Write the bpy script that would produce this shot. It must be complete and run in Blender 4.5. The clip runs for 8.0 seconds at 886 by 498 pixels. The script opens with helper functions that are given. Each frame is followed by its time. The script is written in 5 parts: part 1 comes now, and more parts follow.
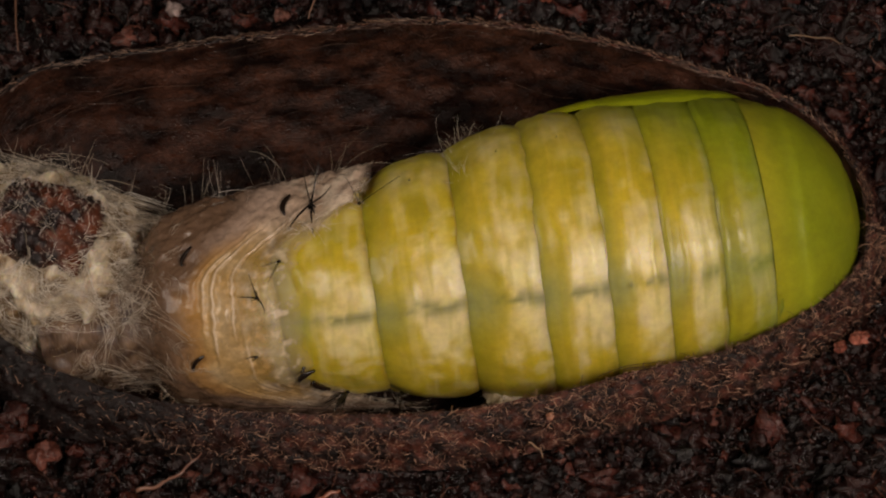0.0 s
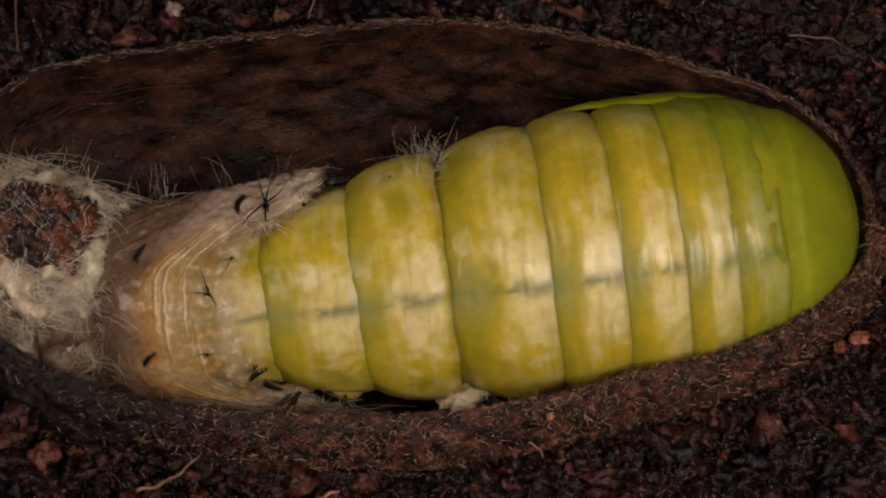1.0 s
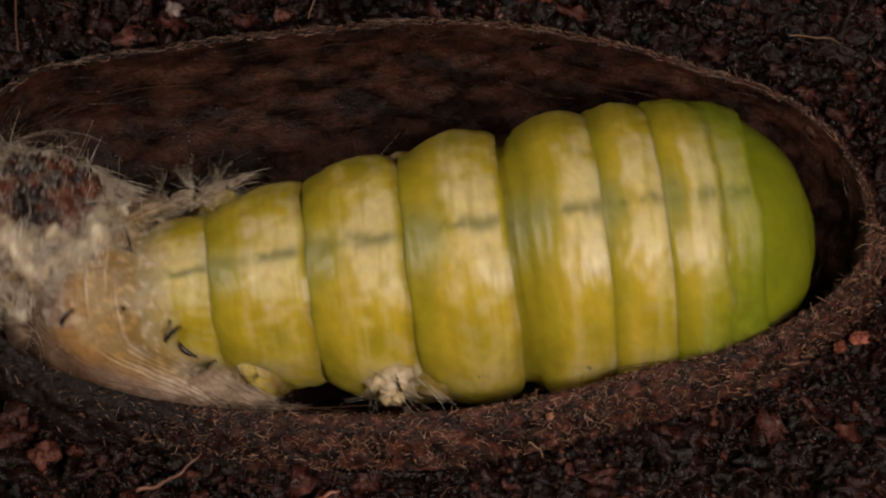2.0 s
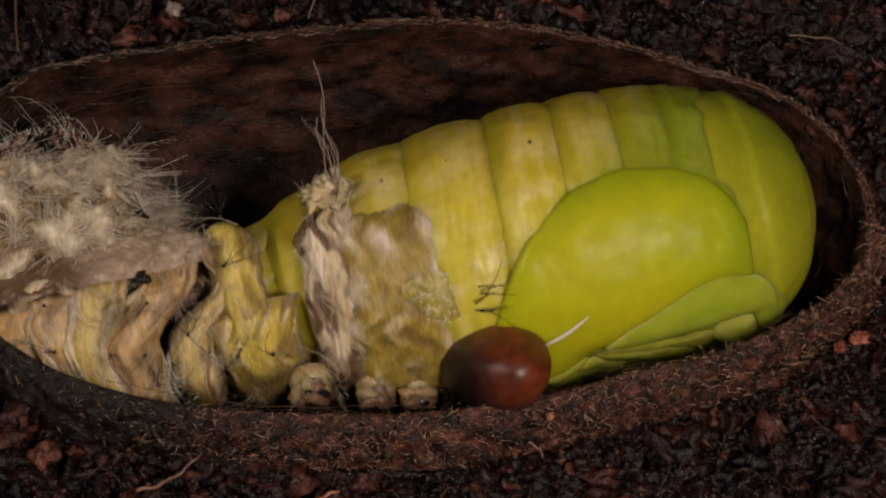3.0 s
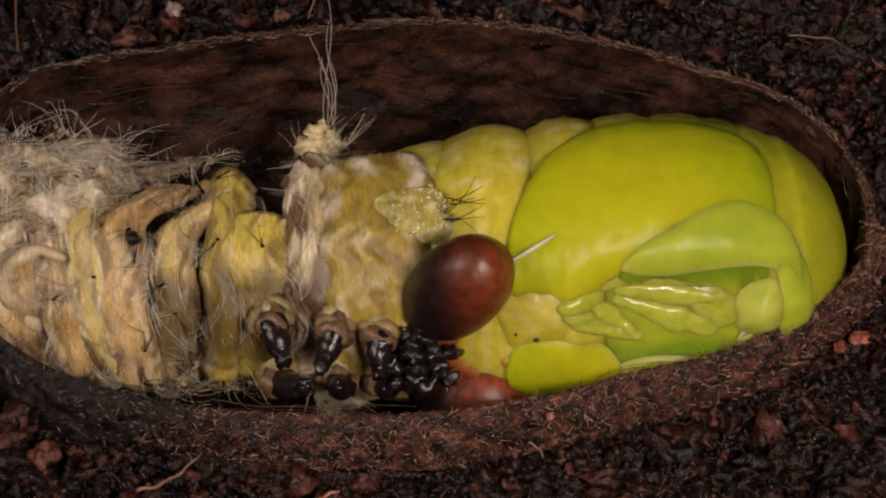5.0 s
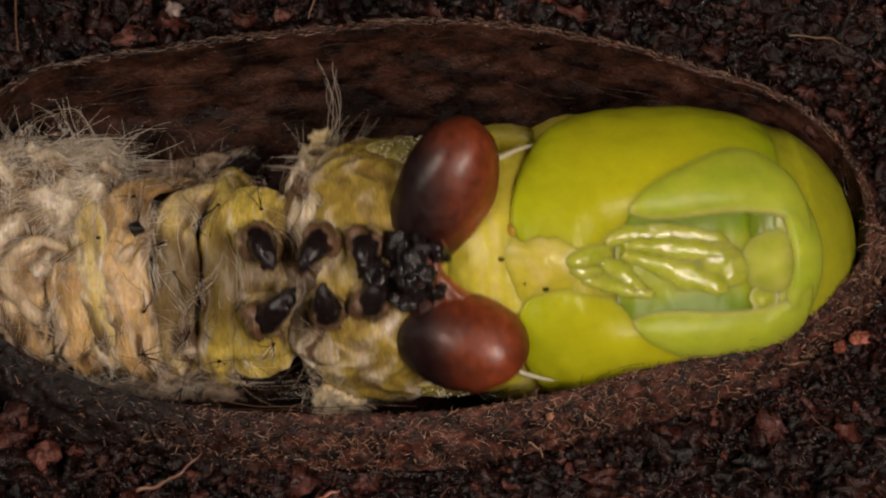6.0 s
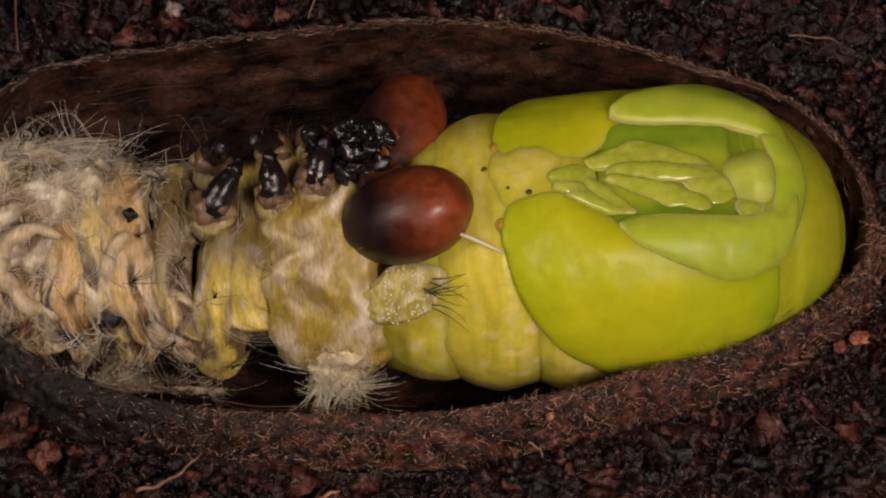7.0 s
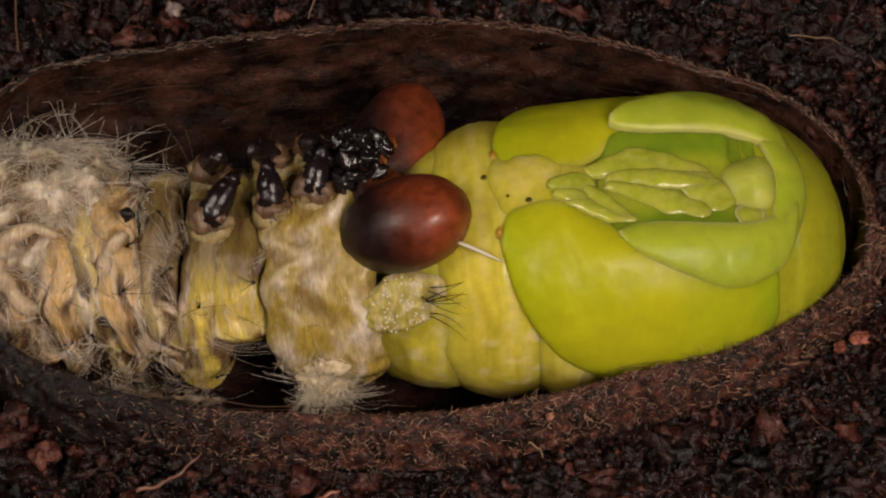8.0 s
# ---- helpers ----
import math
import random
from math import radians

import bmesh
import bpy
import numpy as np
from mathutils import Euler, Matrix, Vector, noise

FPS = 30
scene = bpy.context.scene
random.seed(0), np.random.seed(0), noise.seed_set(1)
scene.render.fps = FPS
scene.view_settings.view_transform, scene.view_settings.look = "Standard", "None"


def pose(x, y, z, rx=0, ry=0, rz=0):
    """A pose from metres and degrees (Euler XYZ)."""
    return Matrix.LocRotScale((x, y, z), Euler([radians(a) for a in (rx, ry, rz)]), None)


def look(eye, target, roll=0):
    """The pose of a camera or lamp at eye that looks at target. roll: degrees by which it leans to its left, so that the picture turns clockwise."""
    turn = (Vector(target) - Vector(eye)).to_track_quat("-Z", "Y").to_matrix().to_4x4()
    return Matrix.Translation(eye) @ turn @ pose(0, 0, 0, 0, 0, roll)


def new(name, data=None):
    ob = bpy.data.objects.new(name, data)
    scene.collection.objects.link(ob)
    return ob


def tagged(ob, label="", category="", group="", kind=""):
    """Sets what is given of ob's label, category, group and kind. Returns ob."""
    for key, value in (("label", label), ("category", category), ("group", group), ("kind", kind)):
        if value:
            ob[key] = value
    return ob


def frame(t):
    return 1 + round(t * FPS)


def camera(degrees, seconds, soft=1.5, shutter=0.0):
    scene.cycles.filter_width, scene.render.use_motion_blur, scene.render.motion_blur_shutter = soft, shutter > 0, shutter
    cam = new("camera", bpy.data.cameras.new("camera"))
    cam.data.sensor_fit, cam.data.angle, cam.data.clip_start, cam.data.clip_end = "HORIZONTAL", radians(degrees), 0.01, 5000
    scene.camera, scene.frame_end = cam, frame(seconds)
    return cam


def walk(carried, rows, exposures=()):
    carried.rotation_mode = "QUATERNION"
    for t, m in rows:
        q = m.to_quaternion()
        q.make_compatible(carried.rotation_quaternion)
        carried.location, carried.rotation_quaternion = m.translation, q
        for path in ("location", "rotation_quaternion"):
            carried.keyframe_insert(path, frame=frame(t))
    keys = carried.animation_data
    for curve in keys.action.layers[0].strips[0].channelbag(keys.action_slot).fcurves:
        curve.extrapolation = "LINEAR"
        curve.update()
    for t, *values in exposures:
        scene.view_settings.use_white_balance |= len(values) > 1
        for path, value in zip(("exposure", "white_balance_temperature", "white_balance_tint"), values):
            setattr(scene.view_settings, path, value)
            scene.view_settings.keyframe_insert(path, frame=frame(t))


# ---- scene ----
from math import sin, cos, pi, exp, sqrt, atan2

MM = 0.001                      # everything below is laid out in millimetres
ELEV = radians(65)              # the lens looks down into the opened cocoon
DIST = 112.8
EYE = (0, -DIST * cos(ELEV) * MM, DIST * sin(ELEV) * MM)
cam = camera(25.0, 8.0, soft=2.1, shutter=0.5)
walk(cam, [(0, look(EYE, (0, 0, 0))), (8, look(EYE, (0, 0, 0)))],
     exposures=[(0, -0.52), (2.2, -0.52), (3.5, -0.42), (4.0, -0.2), (4.5, -0.1), (5.8, -0.18), (6.1, -0.2), (6.5, -0.17), (8, -0.17)])

# ---------------------------------------------------------------- light
world = bpy.data.worlds.new("dim_room")
scene.world = world
world.use_nodes = True
world.node_tree.nodes["Background"].inputs["Color"].default_value = (0.9, 0.95, 1.0, 1)
world.node_tree.nodes["Background"].inputs["Strength"].default_value = 0.0015


def softbox(name, eye, target, size, watts, colour):
    lamp = bpy.data.lights.new(name, "AREA")
    lamp.shape, lamp.size, lamp.size_y, lamp.energy, lamp.color = "RECTANGLE", size[0] * MM, size[1] * MM, watts, colour
    ob = new(name, lamp)
    ob.matrix_world = look([c * MM for c in eye], [c * MM for c in target])
    return ob


softbox("softbox_key", (-92, -18, 104), (0, 0, 0), (40, 30), 0.072, (1.0, 0.87, 0.76))
softbox("softbox_side", (32, -46, 78), (3, 0, -2), (27, 23), 0.068, (1.0, 0.84, 0.73))


# ---------------------------------------------------------------- materials
def material(name, rough=0.5, spec=0.5, sub=0.0, sub_mm=1.0, sub_tint=(1, 0.6, 0.2), grain=0.0, grain_mm=0.5,
             bump=0.0, bump_mm=0.4, coat=0.0, rough_vary=0.0, micro_mm=0.0, stretch=(1, 1, 1), sheer=False):
    """A surface whose colour comes from the mesh's own tint, broken up by grain and relief at real size."""
    m = bpy.data.materials.new(name)
    m.use_nodes = True
    nt = m.node_tree
    b = nt.nodes["Principled BSDF"]
    link = nt.links.new

    def node(kind, **values):
        n = nt.nodes.new(kind)
        for k, v in values.items():
            n.inputs[k].default_value = v
        return n

    tint = nt.nodes.new("ShaderNodeVertexColor")
    tint.layer_name = "tint"
    where = nt.nodes.new("ShaderNodeTexCoord")
    scale = nt.nodes.new("ShaderNodeMapping")
    scale.inputs["Scale"].default_value = [s * 1000 for s in stretch]
    link(where.outputs["Object"], scale.inputs["Vector"])
    colour = tint.outputs["Color"]
    if grain:
        for size, share in ((grain_mm, 1.0), (grain_mm * 5, 0.7)):
            n = node("ShaderNodeTexNoise", Scale=1 / size, Detail=5.0, Roughness=0.6)
            link(scale.outputs["Vector"], n.inputs["Vector"])
            r = node("ShaderNodeMapRange")
            r.inputs["From Min"].default_value, r.inputs["From Max"].default_value = 0.25, 0.75
            r.inputs["To Min"].default_value, r.inputs["To Max"].default_value = 1 - grain * share, 1 + grain * share
            link(n.outputs["Fac"], r.inputs["Value"])
            mix = nt.nodes.new("ShaderNodeMix")
            mix.data_type, mix.blend_type = "RGBA", "MULTIPLY"
            mix.inputs["Factor"].default_value = 1.0
            link(colour, mix.inputs["A"])
            link(r.outputs["Result"], mix.inputs["B"])
            colour = mix.outputs["Result"]
    link(colour, b.inputs["Base Color"])
    b.inputs["Roughness"].default_value = rough
    b.inputs["Specular IOR Level"].default_value = spec
    b.inputs["Coat Weight"].default_value = coat
    b.inputs["Coat Roughness"].default_value = 0.08
    if sheer:
        link(tint.outputs["Alpha"], b.inputs["Alpha"])
    if sub:
        b.inputs["Subsurface Weight"].default_value = sub
        b.inputs["Subsurface Radius"].default_value = sub_tint
        b.inputs["Subsurface Scale"].default_value = sub_mm * MM
    if rough_vary:
        n = node("ShaderNodeTexNoise", Scale=1 / (bump_mm * 3), Detail=3.0)
        link(scale.outputs["Vector"], n.inputs["Vector"])
        r = node("ShaderNodeMapRange")
        r.inputs["From Min"].default_value, r.inputs["From Max"].default_value = 0.3, 0.7
        r.inputs["To Min"].default_value, r.inputs["To Max"].default_value = max(0.02, rough - rough_vary), min(1, rough + rough_vary)
        link(n.outputs["Fac"], r.inputs["Value"])
        link(r.outputs["Result"], b.inputs["Roughness"])
    if bump:
        n = node("ShaderNodeTexNoise", Scale=1 / bump_mm, Detail=6.0, Roughness=0.6)
        link(scale.outputs["Vector"], n.inputs["Vector"])
        bp = node("ShaderNodeBump", Strength=bump, Distance=bump_mm * 0.5 * MM)
        link(n.outputs["Fac"], bp.inputs["Height"])
        if micro_mm:
            v = node("ShaderNodeTexVoronoi", Scale=1 / micro_mm)
            link(scale.outputs["Vector"], v.inputs["Vector"])
            bp2 = node("ShaderNodeBump", Strength=0.9, Distance=micro_mm * 0.4 * MM)
            link(v.outputs["Distance"], bp2.inputs["Height"])
            link(bp.outputs["Normal"], bp2.inputs["Normal"])
            bp = bp2
        link(bp.outputs["Normal"], b.inputs["Normal"])
    return m


SOIL = material("moist_soil", 0.30, 0.5, grain=0.75, grain_mm=0.25, bump=1.0, bump_mm=0.2, rough_vary=0.2, micro_mm=0.13)
SHELL = material("cocoon_fibre_felt", 0.42, 0.4, grain=0.6, grain_mm=0.22, bump=1.0, bump_mm=0.18, rough_vary=0.25, stretch=(0.8, 1, 1), micro_mm=0.12)
FIBRE = material("brown_silk_fibre", 0.28, 0.6)
HAIR = material("pale_hair", 0.4, 0.5)
BRISTLE = material("black_bristle", 0.25, 0.6)
PUPA = material("fresh_pupa_cuticle", 0.33, 0.38, sub=0.8, sub_mm=1.9, sub_tint=(1.0, 0.85, 0.2), grain=0.12, grain_mm=0.6, bump=0.12, bump_mm=0.5)
WING = material("wet_wing_case", 0.36, 0.2, sub=0.9, sub_mm=2.2, sub_tint=(0.9, 1.0, 0.15), grain=0.08, grain_mm=0.8, bump=0.08, bump_mm=0.5)
SKIN = material("cast_skin", 0.25, 0.55, sub=0.5, sub_mm=0.8, sub_tint=(1.0, 0.7, 0.3), grain=0.32, grain_mm=0.3, bump=0.6, bump_mm=0.3, rough_vary=0.15, stretch=(2.2, 0.6, 0.6))
FILM = material("sheer_skin_film", 0.27, 0.5, grain=0.2, grain_mm=0.3, bump=0.3, bump_mm=0.25, rough_vary=0.12, sheer=True)
WET = material("wet_leg_case", 0.2, 0.4, sub=0.85, sub_mm=1.8, sub_tint=(0.9, 1.0, 0.15), grain=0.15, grain_mm=0.5, bump=0.12, bump_mm=0.35, rough_vary=0.1)
CHITIN = material("glossy_chitin", 0.42, 0.5, grain=0.4, grain_mm=0.6, bump=0.16, bump_mm=0.3, coat=0.04, rough_vary=0.12)
TAR = material("wet_black_cuticle", 0.18, 0.6, grain=0.4, grain_mm=0.4, bump=0.35, bump_mm=0.25, rough_vary=0.12)
CRUST = material("wet_brown_crust", 0.3, 0.6, grain=0.5, grain_mm=0.3, bump=0.9, bump_mm=0.3, rough_vary=0.2)


# ---------------------------------------------------------------- building blocks
def nz(x, y, z=0.0, size=1.0):
    return noise.noise((x / size, y / size, z / size))


def fbm(x, y, z=0.0, size=1.0, octaves=3):
    total, amp = 0.0, 1.0
    for _ in range(octaves):
        total += amp * noise.noise((x / size, y / size, z / size))
        size, amp = size * 0.5, amp * 0.5
    return total


def lerp(a, b, t):
    return tuple(p + (q - p) * t for p, q in zip(a, b))


def smooth(a, b, x):
    t = min(1.0, max(0.0, (x - a) / (b - a)))
    return t * t * (3 - 2 * t)


def curve(x, knots):
    """Smooth value at x between the knots (x, value)."""
    if x <= knots[0][0]:
        return knots[0][1]
    for (x0, y0), (x1, y1) in zip(knots, knots[1:]):
        if x <= x1:
            return y0 + (y1 - y0) * smooth(x0, x1, x) * 0.5 + (y1 - y0) * (x - x0) / (x1 - x0) * 0.5
    return knots[-1][1]


class Build:
    """Gathers one mesh, in millimetres, with a colour at every corner point."""

    def __init__(self):
        self.verts, self.faces, self.tints = [], [], []

    def vert(self, p, tint):
        self.verts.append(p)
        self.tints.append(tint)

    def grid(self, func, nu, nv, wrap_u=False, wrap_v=False):
        """func(u, v) gives the point and its colour; u and v run from 0 to 1."""
        base = len(self.verts)
        for j in range(nv):
            for i in range(nu):
                p, tint = func(i / (nu if wrap_u else nu - 1), j / (nv if wrap_v else nv - 1))
                self.vert(p, tint)
        for j in range(nv if wrap_v else nv - 1):
            for i in range(nu if wrap_u else nu - 1):
                a, b = base + j * nu + i, base + j * nu + (i + 1) % nu
                k = (j + 1) % nv
                self.faces.append((a, b, base + k * nu + (i + 1) % nu, base + k * nu + i))
        return self

    def tube(self, pts, r0, r1, tint, sides=3, tip=None, radii=None):
        """A strand along pts that tapers from r0 to r1."""
        base, n = len(self.verts), len(pts)
        for k, p in enumerate(pts):
            q0, q1 = pts[max(0, k - 1)], pts[min(n - 1, k + 1)]
            d = Vector((q1[0] - q0[0], q1[1] - q0[1], q1[2] - q0[2]))
            if d.length < 1e-9:
                d = Vector((1, 0, 0))
            d.normalize()
            s = d.cross(Vector((0.31, 0.22, 0.92)) if abs(d.z) < 0.9 else Vector((1, 0, 0))).normalized()
            w = d.cross(s)
            t = k / (n - 1)
            r = radii[k] if radii else r0 + (r1 - r0) * t
            c = lerp(tint, tip, t) if tip else tint
            for i in range(sides):
                a = 2 * pi * i / sides
                self.vert((p[0] + r * (s.x * cos(a) + w.x * sin(a)), p[1] + r * (s.y * cos(a) + w.y * sin(a)),
                           p[2] + r * (s.z * cos(a) + w.z * sin(a))), c)
        for k in range(n - 1):
            for i in range(sides):
                a, b = base + k * sides + i, base + k * sides + (i + 1) % sides
                self.faces.append((a, b, b + sides, a + sides))
        self.faces.append(tuple(base + i for i in reversed(range(sides))))
        self.faces.append(tuple(base + (n - 1) * sides + i for i in range(sides)))
        return self

    def blob(self, centre, radii, tint, rough=0.2, nu=12, nv=8, seed=0.0, turn=None, size=1.0):
        """A closed lump with an uneven surface."""
        base = len(self.verts)
        rows = []
        for j in range(nv + 1):
            a = pi * j / nv
            row = []
            for i in range(nu if 0 < j < nv else 1):
                b = 2 * pi * i / nu
                d = Vector((sin(a) * cos(b), sin(a) * sin(b), cos(a)))
                f = 1 + rough * fbm(d.x + seed, d.y - seed, d.z + 2 * seed, size, 3)
                p = Vector((d.x * radii[0] * f, d.y * radii[1] * f, d.z * radii[2] * f))
                if turn:
                    p = turn @ p
                row.append(len(self.verts))
                c = tint(d) if callable(tint) else tint
                self.vert((centre[0] + p.x, centre[1] + p.y, centre[2] + p.z), c)
            rows.append(row)
        for j in range(nv):
            p, q = rows[j], rows[j + 1]
            for i in range(nu):
                k = (i + 1) % nu
                if len(p) == 1:
                    self.faces.append((p[0], q[i], q[k]))
                elif len(q) == 1:
                    self.faces.append((p[i], q[0], p[k]))
                else:
                    self.faces.append((p[i], q[i], q[k], p[k]))
        return self


def part(name, build, mat, parent=None, label="", flat=False):
    me = bpy.data.meshes.new(name)
    me.from_pydata([(x * MM, y * MM, z * MM) for x, y, z in build.verts], [], build.faces)
    layer = me.color_attributes.new("tint", "FLOAT_COLOR", "POINT")
    data = np.ones((len(build.verts), 4), dtype=np.float32)
    for width in (3, 4):
        rows = [i for i, c in enumerate(build.tints) if len(c) == width]
        if rows:
            data[rows, :width] = np.array([build.tints[i] for i in rows], dtype=np.float32)
    layer.data.foreach_set("color", data.ravel())
    if not flat:
        me.polygons.foreach_set("use_smooth", [True] * len(me.polygons))
    me.materials.append(mat)
    me.update()
    ob = new(name, me)
    if parent:
        ob.parent = parent
    if label:
        tagged(ob, label)
    return ob


def srgb(r, g, b):
    return tuple(((c / 255) / 12.92 if c < 10.3 else ((c / 255 + 0.055) / 1.055) ** 2.4) for c in (r, g, b))


# ---------------------------------------------------------------- cocoon and soil
RIM_X, RIM_Y, RIM_A, RIM_B = -1.4, 2.27, 25.7, 12.5


RIM_FIT = [(-180, 1.01), (-119, 1.01), (-91, 0.99), (-75, 0.968), (-60, 0.968), (-45, 1.018), (-24, 1.035), (-8, 0.995), (16, 0.985), (34, 0.98),
           (50, 0.945), (66, 0.957), (82, 1.0), (93, 1.0), (105, 0.957), (124, 0.948), (131, 0.98), (140, 1.045), (150, 1.05), (180, 1.01)]


def rim(a, grow=0.0):
    """The cut edge of the cocoon in plan, at the angle a; blunter towards the tail end."""
    c, s = cos(a), sin(a)
    n = 2.25 - 0.55 * smooth(0, -0.4, s) if c > 0 else 2.7
    k = (abs(c) ** n + abs(s) ** n) ** (-1 / n)
    wob = curve((math.degrees(a) + 180) % 360 - 180, RIM_FIT) + 0.008 * nz(c * 3, s * 3, 1.7) + 0.004 * nz(c * 14, s * 14, 4.1)
    return RIM_X + (RIM_A * wob + grow) * c * k, RIM_Y + (RIM_B * wob + grow) * s * k


def front(a):
    """1 on the near side of the opening, 0 on the far side."""
    return smooth(0.25, -0.6, sin(a))


def soil_height(x, y):
    clump = noise.voronoi((x / 1.7 + 0.4 * nz(x, y, 5, 1.0), y / 1.7 + 0.4 * nz(x, y, 8, 1.0), 0.5))[0]
    return (0.8 * fbm(x, y, 3.3, 5.0, 2) + 2.3 * (clump[1] - clump[0]) + 0.7 * fbm(x, y, 7.7, 0.9, 3) - 1.35)


def build_soil():
    b = Build()
    steps = [0.0, 0.2]
    while steps[-1] < 18:
        steps.append(steps[-1] + 0.13 + 0.008 * steps[-1])
    while steps[-1] < 300:
        steps.append(steps[-1] * 1.4)
    nu, nv = 860, len(steps)

    def point(u, v):
        a = 2 * pi * u
        f = front(a)
        g = steps[round(v * (nv - 1))] + 0.35 + 2.05 * f
        x, y = rim(a, g)
        edge = smooth(0, 2.0, g - 0.35 - 2.05 * f)
        h = soil_height(x, y) * (0.4 + 0.6 * edge) * (1 if g < 40 else 0.2) - 0.1 - 1.5 * f - 0.5 * edge * (1 - f) + 0.9 * edge * f
        dark = 0.5 + 0.8 * fbm(x, y, 2.0, 1.8, 2)
        tone = lerp((0.0015, 0.0006, 0.0005), (0.026, 0.0068, 0.0046), min(1, max(0, dark)) ** 1.6)
        return (x, y, h), tone

    b.grid(point, nu, nv, wrap_u=True)
    return tagged(part("ground", b, SOIL), "dark moist reddish-brown soil around the cocoon", "soil", kind="structure")


def build_crumbs():
    b = Build()
    rnd = random.Random(5)
    for big in [True] * 2600 + [False] * 11000:
        a = rnd.uniform(0, 2 * pi)
        f = front(a)
        g = 0.7 + 2.05 * f + 14 * rnd.random() ** 1.2
        x, y = rim(a, g)
        if abs(x) > 30 or y < -19 or y > 25:
            continue
        r = 0.16 + 0.62 * rnd.random() ** 2.6 if big else rnd.uniform(0.05, 0.17)
        tone = lerp((0.002, 0.0008, 0.0007), (0.038, 0.011, 0.0075), rnd.random() ** 1.7)
        if big and rnd.random() < 0.3:
            tone = lerp(tone, (0.085, 0.022, 0.014), rnd.uniform(0.3, 1.0))
        if rnd.random() < 0.03:
            tone = (0.14, 0.05, 0.035)
        b.blob((x, y, soil_height(x, y) - (0.75 if big else 0.35) + r * 0.2), (r * rnd.uniform(0.7, 1.7), r * rnd.uniform(0.7, 1.3), r * rnd.uniform(0.6, 1)),
               tone, 1.3, 10 if big else 5, 7 if big else 4, rnd.uniform(0, 50), size=0.7, turn=Euler((rnd.uniform(0, 6), rnd.uniform(0, 6), 0)).to_matrix())
    rnd = random.Random(6)
    for _ in range(900):
        a = rnd.uniform(0, 2 * pi)
        x, y = rim(a, 1.2 + 2.05 * front(a) + 12 * rnd.random())
        z, way = soil_height(x, y) - 0.2, rnd.uniform(0, 2 * pi)
        n, length, bend = 5, rnd.uniform(0.5, 2.4), rnd.gauss(0, 0.35)
        pts = [(x + cos(way + bend * k) * length * k / 4, y + sin(way + bend * k) * length * k / 4, z + 0.25 * sin(k * 0.9) - 0.1 * k) for k in range(n)]
        b.tube(pts, rnd.uniform(0.02, 0.07), 0.012, lerp((0.03, 0.012, 0.008), (0.16, 0.06, 0.035), rnd.random() ** 2), 4)
    return tagged(part("soil_crumbs", b, SOIL), "loose crumbs and fibres of dark reddish-brown soil", "soil", kind="stuff")


